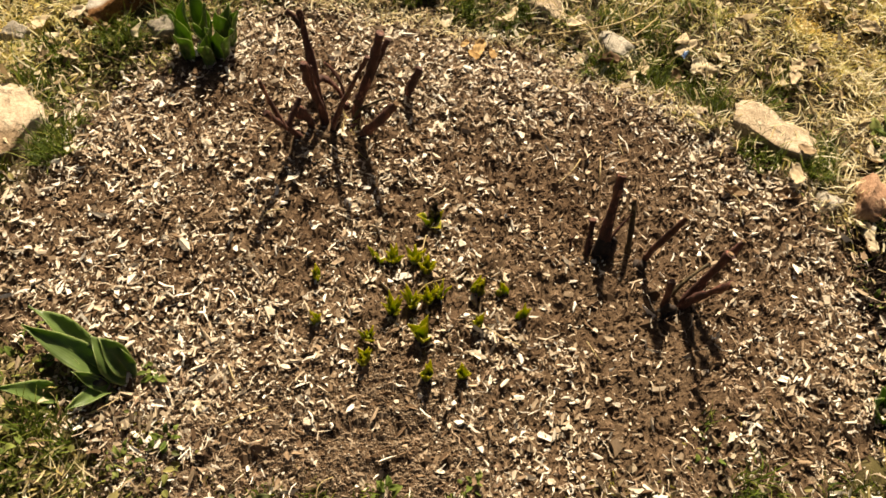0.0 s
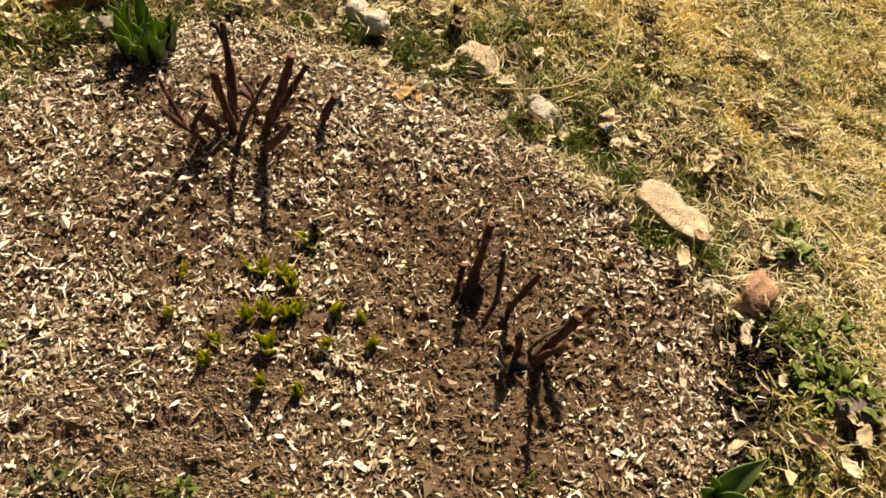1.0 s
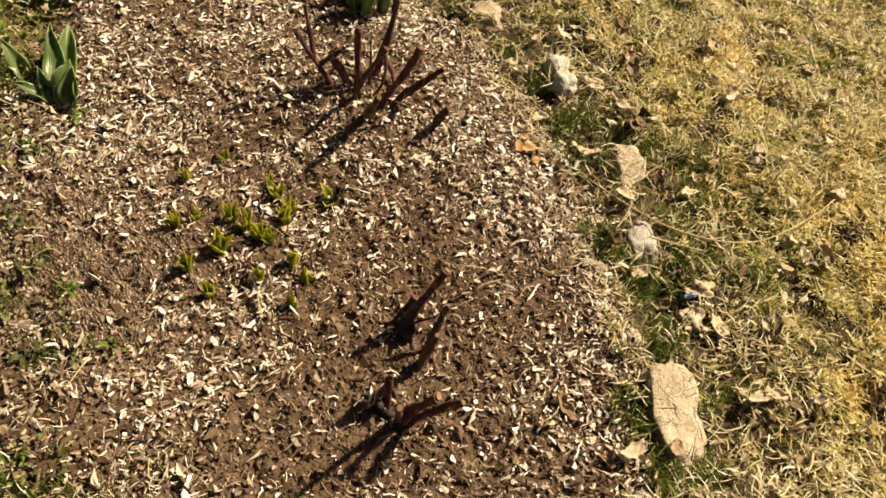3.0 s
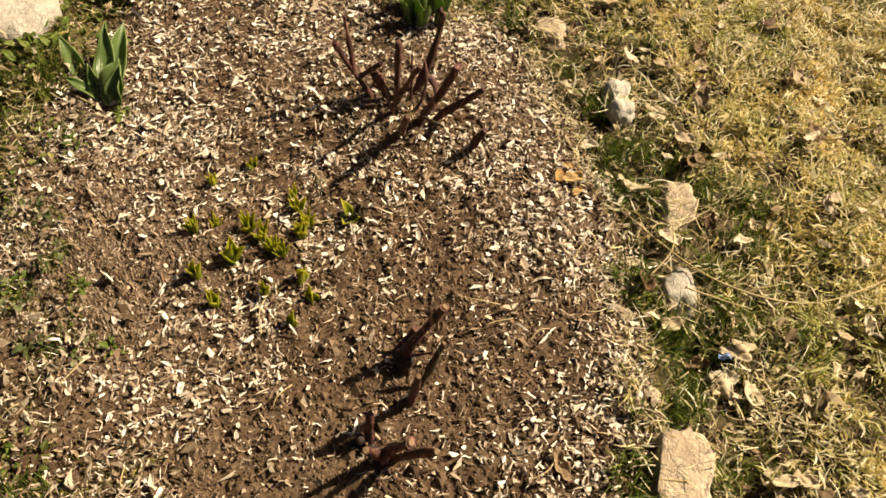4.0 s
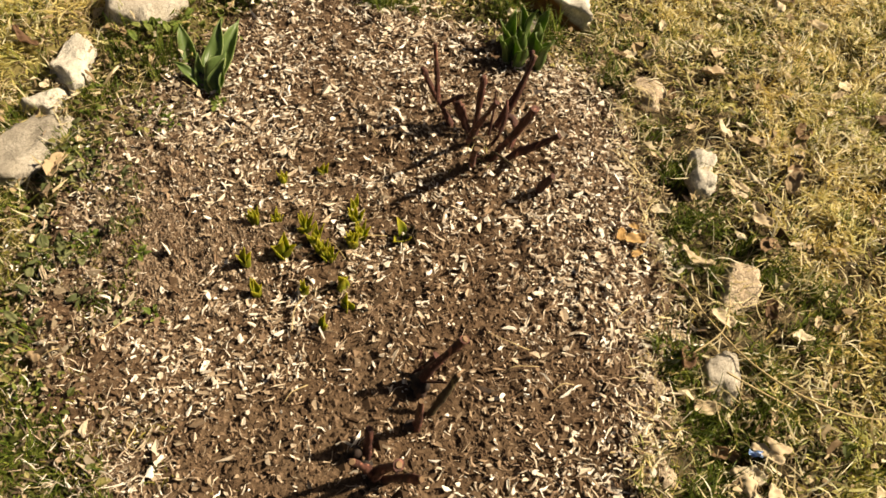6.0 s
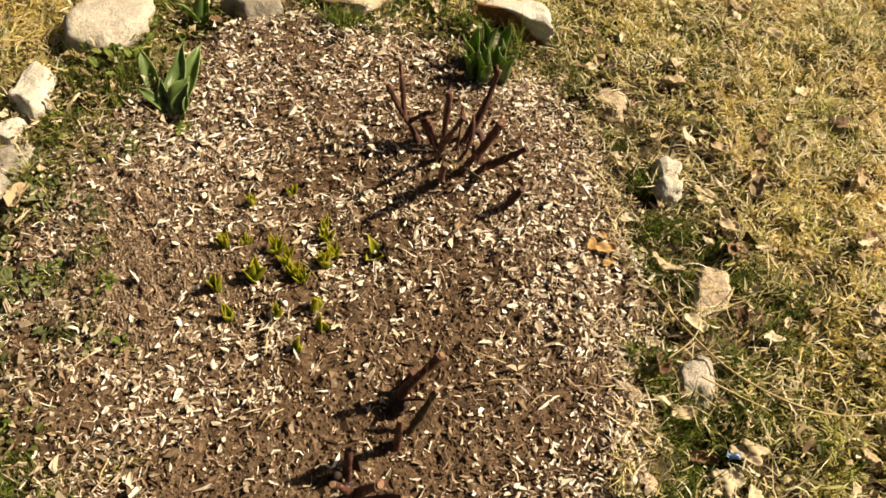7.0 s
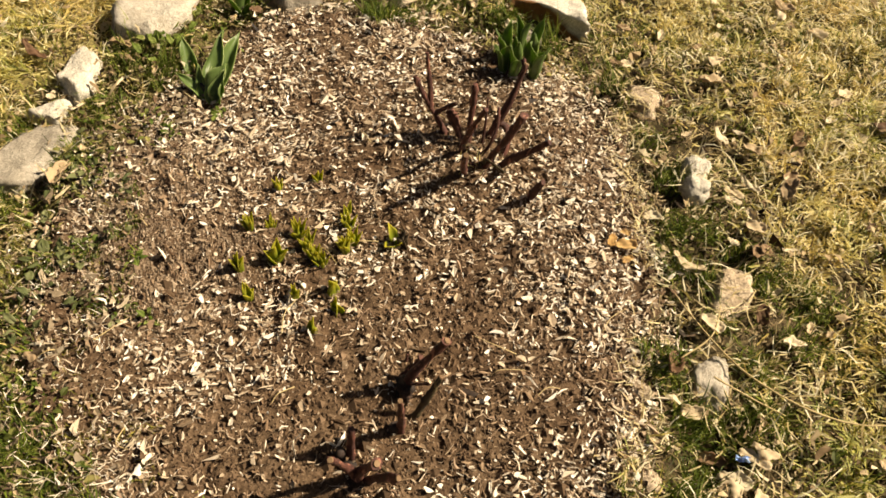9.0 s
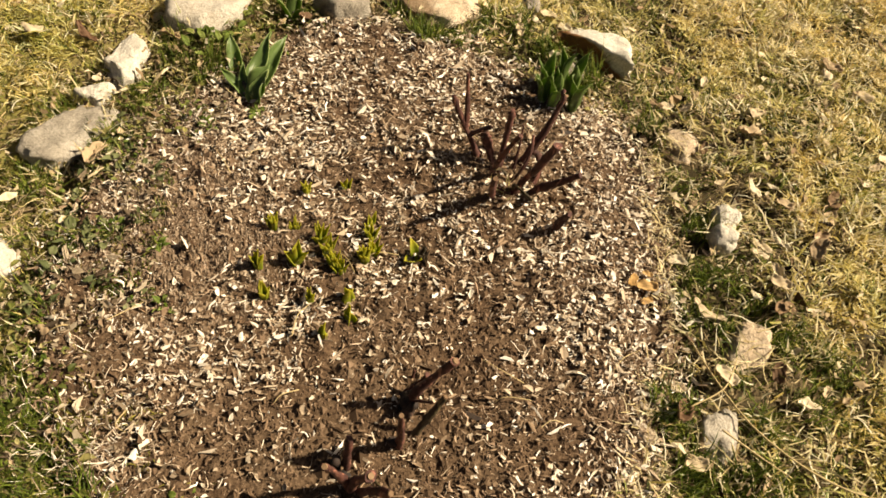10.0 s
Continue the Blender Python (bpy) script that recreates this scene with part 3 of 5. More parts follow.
def plant(name, label, category, group, base, leaves, material, names="leaf", broad=1.0, wave=0.06, blunt=(0.95, 0.70)):
    """leaves: tip offset from the base, width, bow, cup and the foot's offset."""
    root = new(name)
    root.location = base
    tagged(root, label, category, group=group)
    for n, (tip, width, bow, cup, foot) in enumerate(leaves):
        part(names, leaf_mesh((foot[0], foot[1], -0.012), tip, width * broad, int(1000 * abs(base[0]) + n), bow, cup * (0.6 if broad > 1 else 1), wave=wave, blunt=blunt), material, root)
    r = 0.35 * max(abs(f) for leaf in leaves for f in leaf[4]) + 0.004
    part("sheath", tube([(0, 0, -0.014), (0.001, 0, 0.0), (0.0, 0.001, 0.3 * max(leaf[0][2] for leaf in leaves))], r, r * 0.55, 7, rings=5, sides=8), SHEATH if material is TULIP else material, root, "dark withered sheath round the leaf bases" if material is TULIP else "")
    return root


def ground_at(x, y):
    return float(top_z(np.array([x]), np.array([y]))[0])


TULIPS = "tulip clumps round the bed"
plant("tulip", "young tulip clump with broad grey-green pale-rimmed leaves", "plant", TULIPS, (-0.700, 0.005, ground_at(-0.700, 0.005)), [
    ((0.000, 0.070, 0.082), 0.070, 0.16, 0.42, (0.050, 0.016)),
    ((0.016, 0.068, 0.070), 0.048, 0.20, 0.60, (0.058, 0.024)),
    ((-0.117, 0.088, 0.098), 0.060, 0.14, 0.45, (0.036, 0.012)),
    ((-0.117, 0.132, 0.092), 0.052, 0.14, 0.50, (0.018, 0.034)),
    ((-0.040, 0.040, 0.050), 0.040, 0.20, 0.45, (0.020, 0.016)),
    ((-0.024, 0.001, 0.075), 0.030, 0.10, 0.50, (0.016, -0.008)),
    ((-0.032, -0.065, 0.052), 0.036, 0.14, 0.45, (0.030, -0.004)),
    ((-0.146, -0.028, 0.085), 0.046, 0.14, 0.50, (-0.062, -0.022))], TULIP, broad=0.86, wave=0.26)
bundles = []
for k, (fx, fy, high, lean, gap) in enumerate([(-0.045, 0.030, 0.146, 0.22, 0.028), (0.000, 0.048, 0.152, 0.18, 0.030), (0.045, 0.030, 0.130, 0.28, 0.028), (0.012, -0.012, 0.128, 0.10, 0.026),
                                                  (-0.042, -0.024, 0.140, 0.22, 0.024), (0.050, -0.030, 0.128, 0.30, 0.022), (0.064, 0.036, 0.125, 0.30, 0.022), (0.014, -0.048, 0.128, 0.26, 0.022)]):
    # each bulb sends up a pair of leaves that open away from one another
    a = 1.9 * k + 0.4
    for way, tall in ((1, 1.0), (-1, 0.88)):
        tip = (fx * (1 + lean * high * 8) + way * gap * math.cos(a), fy * (1 + lean * high * 8) + way * gap * math.sin(a), high * tall)
        bundles.append((tip, 0.043 * (high / 0.16) ** 0.5, 0.10, 0.48, (fx + way * 0.005 * math.cos(a), fy + way * 0.005 * math.sin(a))))
plant("tulip", "dense tulip clump with upright broad green leaves", "plant", TULIPS, (-0.570, 0.890, ground_at(-0.570, 0.890)), bundles, TULIP, wave=0.24, blunt=(0.95, 0.50))
plant("tulip", "small tulip clump with folded leaves at the lawn's edge", "plant", TULIPS, (0.858, -0.130, ground_at(0.858, -0.130)), [
    ((0.085, 0.075, 0.115), 0.044, 0.10, 0.55, (0.01, 0.012)),
    ((-0.050, 0.010, 0.085), 0.042, 0.20, 0.60, (-0.01, 0.0)),
    ((0.030, -0.040, 0.100), 0.046, 0.15, 0.60, (0.01, -0.014)),
    ((0.065, 0.000, 0.075), 0.040, 0.20, 0.55, (0.016, 0.0)),
    ((-0.015, 0.040, 0.075), 0.034, 0.15, 0.60, (0.0, 0.02))], TULIP, broad=1.1)
plant("tulip", "tulip shoots with broad pale green leaves by a stone", "plant", TULIPS, (-1.02, 0.165, ground_at(-1.02, 0.165)), [
    ((0.020, -0.060, 0.100), 0.036, 0.15, 0.50, (0.0, -0.01)),
    ((0.015, 0.010, 0.115), 0.034, 0.10, 0.55, (0.0, 0.0)),
    ((0.055, 0.035, 0.070), 0.034, 0.20, 0.50, (0.01, 0.01)),
    ((-0.030, 0.030, 0.110), 0.034, 0.10, 0.50, (-0.01, 0.01))], TULIP, broad=1.1)


def sprout(x, y, tall, count, seed, material=SPROUT, label="fresh yellow-green bulb shoots breaking through the mulch", wide=1.0, sprawl=1.0):
    rnd = random.Random(seed)
    leaves = []
    turn = rnd.uniform(0, 6.28)
    for n in range(count):
        a = turn + n * 2.4 + rnd.uniform(-0.4, 0.4)
        out = tall * rnd.uniform(0.18, 0.44) * sprawl * (0.4 if n == 0 else 1)
        h = tall * (1 if n == 0 else rnd.uniform(0.6, 0.95))
        foot = 0.008 * (n > 0)
        leaves.append(((out * math.cos(a), out * math.sin(a), h), tall * rnd.uniform(0.26, 0.38) * wide, 0.06, 0.6, (foot * math.cos(a), foot * math.sin(a))))
    return plant("bulb_shoot", label, "shoot", "bulb shoots in the bed", (x, y, ground_at(x, y)), leaves, material)


for n, (x, y, tall, count, wide, sprawl) in enumerate([
        (0.005, 0.000, 0.056, 4, 1.0, 0.8), (-0.070, -0.006, 0.058, 4, 0.9, 0.8), (-0.193, 0.037, 0.062, 6, 0.8, 0.7),
        (-0.072, 0.080, 0.062, 4, 1.30, 1.25), (0.045, 0.100, 0.048, 4, 1.0, 0.9), (0.142, 0.121, 0.052, 3, 0.8, 0.7),
        (0.056, 0.183, 0.058, 4, 1.2, 0.7), (0.101, 0.180, 0.046, 3, 1.1, 0.7), (-0.288, 0.128, 0.042, 4, 1.0, 1.0),
        (-0.288, 0.230, 0.040, 4, 1.0, 1.0), (-0.184, 0.088, 0.040, 5, 0.6, 1.0), (-0.130, 0.145, 0.060, 6, 0.6, 0.9),
        (-0.088, 0.158, 0.062, 7, 0.6, 1.0), (-0.052, 0.166, 0.064, 7, 0.6, 0.9), (-0.028, 0.178, 0.050, 5, 0.5, 0.9),
        (-0.052, 0.240, 0.066, 5, 0.9, 0.7), (-0.075, 0.265, 0.058, 5, 0.7, 1.0), (-0.122, 0.268, 0.048, 5, 0.8, 1.3),
        (-0.156, 0.270, 0.034, 3, 1.0, 1.8)]):
    many = count >= 5
    sprout(x, y, tall * (0.90 if many else 1.08), count + 3 * many, 40 + n, SPROUT, wide=wide, sprawl=sprawl * (1.25 if many else 1))
plant("bulb_shoot", "dark-sheathed bulb shoot with yellow-green opening leaves", "shoot", "bulb shoots in the bed", (-0.034, 0.362, ground_at(-0.034, 0.362)), [
    ((-0.034, -0.010, 0.046), 0.026, 0.15, 0.5, (-0.010, -0.004)),
    ((0.018, -0.034, 0.026), 0.030, 0.25, 0.4, (0.006, -0.012)),
    ((0.026, 0.006, 0.036), 0.018, 0.15, 0.5, (0.010, 0.0))], SPROUT)
sprout(-0.027, 0.375, 0.058, 8, 72, SHEATH, "dark withered sheath of a bulb shoot", 1.2, 0.7)


# ---- stones ----
def stone(x, y, size, turn, seed, material, label, sink=0.35, facets=10, waist=0.0, dent=None):
    """A field stone: rounded, with worn flat facets, pits and a coarse skin, sunk a little into the ground."""
    rnd = random.Random(seed)
    bm = bmesh.new()
    bmesh.ops.create_icosphere(bm, subdivisions=4, radius=1.0)
    planes = []
    for _ in range(facets):
        d = Vector((rnd.gauss(0, 1), rnd.gauss(0, 1), rnd.gauss(0, 0.8))).normalized()
        planes.append((d, rnd.uniform(0.56, 0.84)))
    planes.append((Vector((rnd.uniform(-0.2, 0.2), rnd.uniform(-0.2, 0.2), 1)).normalized(), rnd.uniform(0.6, 0.75)))
    off = Vector((seed * 3.7, seed * 1.3, seed * 2.1))
    for v in bm.verts:
        p = v.co.copy()
        for d, far in planes:
            over = p.dot(d) - far
            if over > 0:
                p -= d * over * 0.96
        if dent:
            at, reach, deep = Vector(dent[0]), dent[1], dent[2]
            p -= at.normalized() * deep * math.exp(-((p - at).length / reach) ** 2)
        k = 1 + 0.18 * noise.noise(p * 1.6 + off) + 0.12 * noise.noise(p * 4.0 + off) + 0.065 * noise.noise(p * 10 + off) + 0.022 * noise.noise(p * 26 + off)
        v.co = Vector((p.x * size[0] * 0.56, p.y * size[1] * 0.56, p.z * size[2] * 0.62)) * k
        pinch = 1 - waist * math.exp(-((p.x - 0.05) / 0.22) ** 2)
        v.co.y, v.co.z = v.co.y * pinch, v.co.z * pinch
    for f in bm.faces:
        f.smooth = True
    ob = part("stone", bm, material)
    base = float(lawn_z(np.array([x]), np.array([y]))[0])
    ob.matrix_world = pose(x, y, base + size[2] * (0.5 - sink), 0, 0, turn)
    return tagged(ob, label, "stone", group="edging stones of the bed")


for n, (x, y, size, turn, material, label, sink, *shape) in enumerate([
        (-0.580, -0.462, (0.250, 0.150, 0.100), -50, GREY, "large smooth grey edging stone", 0.42, {"facets": 4}),
        (-0.722, -0.398, (0.085, 0.11, 0.075), 32, WHITE, "angular pale grey stone beside a larger one", 0.35),
        (-0.825, -0.312, (0.20, 0.095, 0.095), -18, WHITE, "knobbly white stone in the grass", 0.38, {"waist": 0.18, "facets": 4}),
        (-1.045, -0.085, (0.27, 0.19, 0.14), -55, MILKY, "big rounded pale grey boulder", 0.40, {"facets": 2}),
        (-1.010, 0.325, (0.15, 0.19, 0.16), 3, GREY, "brown-grey rounded boulder at the bed", 0.40),
        (-1.025, 0.645, (0.22, 0.34, 0.15), 6, BUFF, "rough buff boulder with cracks", 0.40),
        (-0.782, 1.100, (0.33, 0.15, 0.115), 34, RUST, "white stone with rusty brown hollow", 0.38, {"dent": ((0.25, -0.62, -0.05), 0.50, 0.36)}),
        (-0.682, 0.985, (0.080, 0.075, 0.085), 20, GREY, "small grey stone behind the tulips", 0.30),
        (-0.500, 1.000, (0.045, 0.040, 0.05), 50, BUFF, "small buff pebble by the tulips", 0.30),
        (-0.350, 1.205, (0.13, 0.12, 0.060), 10, BUFF, "flat buff stone half sunk in the lawn", 0.45),
        (-0.026, 1.188, (0.150, 0.080, 0.090), -30, WHITE, "pale lumpy stone in the lawn", 0.30, {"waist": 0.45, "facets": 3}),
        (0.322, 1.078, (0.150, 0.105, 0.075), -40, BUFF, "pinkish buff stone under dry grass", 0.45),
        (0.512, 0.915, (0.125, 0.085, 0.095), -35, MILKY, "buff stone with a pale top", 0.42),
        (0.488, 0.752, (0.060, 0.045, 0.045), 30, BUFF, "small brownish stone at the bed's edge", 0.38),
        (0.672, 0.672, (0.060, 0.045, 0.055), 0, BUFF, "small brown stone at the bed's edge", 0.38),
        (0.838, 0.600, (0.235, 0.150, 0.095), -38, BUFF, "large flat sandy stone overgrown with straw", 0.45),
        (1.028, 0.395, (0.130, 0.095, 0.110), 62, PINK, "orange-pink angular stone in the grass", 0.42),
        (-0.195, -0.588, (0.16, 0.10, 0.11), 40, WHITE, "bright white stone in the grass", 0.35),
        (-0.045, -0.628, (0.11, 0.09, 0.09), 10, BUFF, "tan stone in the grass", 0.38),
        (0.085, -0.628, (0.15, 0.12, 0.10), 15, WHITE, "pale stone at the lawn's edge", 0.38),
        (-1.050, 0.965, (0.09, 0.08, 0.07), 0, GREY, "small grey stone in the dry lawn", 0.35),
        (1.215, 0.115, (0.12, 0.075, 0.055), 5, PURPLE, "dull purple-grey stone among weeds", 0.42),
        (0.925, 0.385, (0.075, 0.060, 0.045), 20, MILKY, "small pale grey stone at the bed's edge", 0.42),
        (1.010, 0.315, (0.050, 0.038, 0.035), 60, WHITE, "little whitish stone beside the gully", 0.40)]):
    stone(x, y, size, turn, n + 3, material, label, sink, **(shape[0] if shape else {}))


# ---- mulch and crumbs ----
def chips(n, x, y, z, length, width, thick, lean=0.3, bend=0.5, ends=(0.12, 1.05), cuts=3):
    """Slivers of wood: bent four-sided strips with tapering, uneven ends. Gives verts and faces."""
    turn = RNG.uniform(0, 2 * np.pi, n)
    pitch, roll = RNG.normal(0, lean, n), RNG.normal(0, lean, n)
    ahead = np.stack([np.cos(turn) * np.cos(pitch), np.sin(turn) * np.cos(pitch), np.sin(pitch)], -1)
    level = np.stack([-np.sin(turn), np.cos(turn), 0 * turn], -1)
    up = np.cross(ahead, level)
    side = level * np.cos(roll)[:, None] + up * np.sin(roll)[:, None]
    up = np.cross(ahead, side)
    curve, sway = RNG.normal(0, bend, n), RNG.normal(0, bend, n)
    mid = np.stack([x, y, z + 0.35 * length * np.abs(np.sin(pitch)) + 0.3 * width * np.abs(np.sin(roll)) + thick * 0.5], -1)
    verts = np.zeros((n, 4 * cuts, 3))
    wind = RNG.normal(0, bend, n)
    for k in range(cuts):
        inner = 0 < k < cuts - 1
        s = np.full(n, k / (cuts - 1) - 0.5) + inner * RNG.uniform(-0.3, 0.3, n) / cuts
        c = mid + ahead * (s * length)[:, None] + up * (curve * length * (0.25 - s * s) * 0.6)[:, None] + side * ((sway + 3.5 * wind * s * (cuts > 3)) * length * (0.25 - s * s) * 0.5)[:, None]
        w = width * (1.0 if inner else RNG.uniform(ends[0], ends[1], n)) * 0.5 * RNG.uniform(0.7, 1.3, n)
        t = thick * RNG.uniform(0.6, 1.2, n) * 0.5
        twist = RNG.normal(0, 0.25, n)
        sd = side * np.cos(twist)[:, None] + up * np.sin(twist)[:, None]
        uu = np.cross(ahead, sd)
        skew = ahead * (RNG.uniform(-0.5, 0.5, n) * width * (not inner))[:, None]
        verts[:, 4 * k] = c - sd * w[:, None] - uu * t[:, None] - skew
        verts[:, 4 * k + 1] = c + sd * w[:, None] - uu * t[:, None] + skew
        verts[:, 4 * k + 2] = c + sd * w[:, None] + uu * t[:, None] + skew
        verts[:, 4 * k + 3] = c - sd * w[:, None] + uu * t[:, None] - skew
    verts += RNG.normal(0, 1, verts.shape) * (0.10 * np.minimum(width, 0.5 * length))[:, None, None] * np.array([1, 1, 0.5])
    one = [(4 * k + a, 4 * k + (a + 1) % 4, 4 * k + 4 + (a + 1) % 4, 4 * k + 4 + a) for k in range(cuts - 1) for a in range(4)]
    one = np.array(one + [(3, 2, 1, 0), tuple(range(4 * cuts - 4, 4 * cuts))])
    return verts.reshape(-1, 3), (one[None] + 4 * cuts * np.arange(n)[:, None, None]).reshape(-1, 4)


def scatter(n, box, chance):
    """n random places in a box (x0, y0, x1, y1), kept by a chance that depends on the place."""
    x, y = RNG.uniform(box[0], box[2], n), RNG.uniform(box[1], box[3], n)
    within = np.minimum(np.minimum(x - box[0], box[2] - x), np.minimum(y - box[1], box[3] - y))
    ok = RNG.random(n) < chance(x, y) * (step(0.0, 0.45, within + 0.30 * (vnoise(x, y, 3, 90) - 0.5)) if 3 < box[2] - box[0] < 5 else 1.0)
    return x[ok], y[ok]


def south(x, y):
    """The shaggy, damp side of the bed, where moss and weeds stand in for dry grass."""
    return step(0.15, -0.2, y) * step(-0.85, -0.55, x) * step(0.72, 0.50, x)


def lush(x, y):
    """Where weeds and moss stand in for dry grass: the south side and a strip along the west."""
    east = np.maximum(spot(x, y, 1.06, -0.01, 0.13), 0.8 * spot(x, y, 1.11, 0.22, 0.10))
    return np.maximum(np.maximum(south(x, y), east), step(0.36, 0.16, edge_distance(x, y)) * step(-0.45, -0.65, x))


BED = (-1.1, -0.6, 1.1, 1.25)


def bare(x, y):
    """Where little mulch lies on the soil."""
    k = np.zeros(np.shape(x))
    for cx, cy, r, a in ((-0.33, -0.15, 0.15, 0.48), (-0.16, -0.13, 0.13, 0.48), (-0.08, -0.22, 0.10, 0.20), (-0.38, -0.04, 0.07, 0.4), (-0.14, -0.01, 0.08, 0.6), (0.02, 0.00, 0.07, 0.55), (-0.52, -0.17, 0.08, 0.5),
                         (-0.55, 0.27, 0.08, 0.4), (-0.47, 0.75, 0.10, 0.5), (-0.24, 0.63, 0.12, 0.5), (-0.85, 0.39, 0.07, 0.4), (0.26, 0.17, 0.12, 0.65), (0.36, 0.12, 0.14, 0.62), (0.46, 0.03, 0.13, 0.62),
                         (0.33, -0.05, 0.10, 0.60), (0.42, -0.16, 0.12, 0.60), (0.30, -0.20, 0.14, 0.35), (0.16, 0.58, 0.24, 0.28), (0.20, 0.44, 0.12, 0.25), (0.61, 0.10, 0.13, 0.50), (0.74, 0.11, 0.08, 0.35), (0.75, 0.28, 0.11, 0.35), (0.42, 0.34, 0.14, 0.5), (0.55, 0.28, 0.14, 0.40),
                         (0.42, 0.64, 0.09, 0.45), (0.26, 0.38, 0.12, 0.45), (0.56, 0.46, 0.12, 0.25), (0.10, 0.48, 0.10, 0.35), (-0.35, 0.36, 0.08, 0.3), (-0.40, 0.20, 0.09, 0.35)):
        k = k + a * spot(x, y, cx, cy, r)
    return np.clip(k, 0, 0.85)


def heaped(x, y):
    """Where the chips lie thickest."""
    k = np.zeros(np.shape(x))
    for cx, cy, r in ((-0.47, 0.10, 0.12), (-0.63, 0.05, 0.10), (-0.63, 0.53, 0.16), (-0.50, 0.22, 0.10), (0.03, -0.27, 0.09), (0.16, -0.20, 0.10), (0.15, 0.03, 0.08), (0.21, -0.07, 0.10), (0.10, 0.85, 0.14),
                      (0.36, 0.76, 0.12), (-0.38, 1.00, 0.10), (-0.42, 1.06, 0.08), (-0.72, 0.16, 0.10), (0.26, 0.60, 0.10), (0.08, 0.78, 0.12), (0.60, 0.60, 0.10), (0.80, 0.44, 0.08), (0.84, 0.02, 0.10), (-0.72, 0.62, 0.12)):
        k = k + spot(x, y, cx, cy, r)
    return np.clip(k, 0, 1)


def mulch_chance(x, y):
    d = edge_distance(x, y) + 0.10 * (vnoise(x, y, 9, 21) - 0.5)
    s = south(x, y)
    inside = step(0.06 + 0.08 * s, -0.03 - 0.14 * s, d)
    clump = step(0.33, 0.68, 0.5 * vnoise(x, y, 12, 22) + 0.5 * vnoise(x, y, 36, 23))
    patch = (0.07 + 0.78 * clump + 0.38 * heaped(x, y)) * (1 - (0.25 + 0.40 * step(-0.15, 0.10, x)) * s * step(-0.22, 0.02, d))
    return inside * np.clip(patch * (1 - bare(x, y)) * (1 - 0.40 * spot(x, y, 0.24, -0.36, 0.22)) + 0.16 * step(0.55, 0.9, y) + 0.10 * spot(x, y, 0.66, 0.36, 0.25), 0, 1)


def flakes(n, x, y, z, length, width, thick, lean=0.3, bend=0.5):
    """Torn flat chips: six-cornered plates, creased along the middle and curled, with thin sides. Gives verts and faces."""
    turn = RNG.uniform(0, 2 * np.pi, n)
    pitch, roll = RNG.normal(0, lean, n), RNG.normal(0, lean, n)
    ahead = np.stack([np.cos(turn) * np.cos(pitch), np.sin(turn) * np.cos(pitch), np.sin(pitch)], -1)
    level = np.stack([-np.sin(turn), np.cos(turn), 0 * turn], -1)
    up = np.cross(ahead, level)
    side = level * np.cos(roll)[:, None] + up * np.sin(roll)[:, None]
    up = np.cross(ahead, side)
    u = np.array([-0.50, -0.26, 0.22, 0.50, 0.26, -0.22]) + RNG.uniform(-0.15, 0.15, (n, 6))
    v = np.array([0.05, 0.50, 0.46, -0.05, -0.50, -0.46]) * RNG.uniform(0.45, 1.2, (n, 6)) + RNG.uniform(-0.16, 0.16, (n, 6))
    v += RNG.normal(0, 0.5, n)[:, None] * (u * u - 0.1)
    fold, curl = RNG.normal(0, bend, n), RNG.normal(0, bend, n)
    high = fold[:, None] * np.abs(v) * 0.7 * width[:, None] + curl[:, None] * (u * u - 0.08) * 0.8 * length[:, None]
    mid = np.stack([x, y, z + 0.30 * length * np.abs(np.sin(pitch)) + 0.3 * width * np.abs(np.sin(roll)) + thick], -1)
    top = mid[:, None] + ahead[:, None] * (u * length[:, None])[..., None] + side[:, None] * (v * width[:, None])[..., None] + up[:, None] * high[..., None]
    low = top - up[:, None] * (thick[:, None] * RNG.uniform(0.6, 1.4, (n, 6)))[..., None]
    one = np.array([(0, 3, 2, 1), (0, 5, 4, 3), (6, 7, 8, 9), (6, 9, 10, 11)] + [(k, (k + 1) % 6, 6 + (k + 1) % 6, 6 + k) for k in range(6)])
    return np.concatenate([top, low], 1).reshape(-1, 3), (one[None] + 12 * np.arange(n)[:, None, None]).reshape(-1, 4)


def mulch(name, count, box, chance, length, width, thick, material, label, lean=0.3, bend=0.5, rise=0.006, high=top_z, ends=(0.12, 1.05), cuts=3, flat=False):
    x, y = scatter(count, box, chance)
    n = len(x)
    lengths = RNG.lognormal(np.log(length), 0.60, n).clip(length * 0.28, length * 3.2)
    widths = np.minimum(RNG.lognormal(np.log(width), 0.48, n).clip(width * 0.35, width * 2.8), lengths * 0.8)
    z = high(x, y) + RNG.uniform(0, rise, n)
    thicks = thick * RNG.uniform(0.6, 1.4, n)
    v, f = flakes(n, x, y, z, lengths, widths, thicks, lean, bend) if flat else chips(n, x, y, z, lengths, widths, thicks, lean, bend, ends, cuts)
    ob = part(name, np_mesh(name, v, [f], material), None)
    return tagged(ob, label, "mulch", kind="stuff")


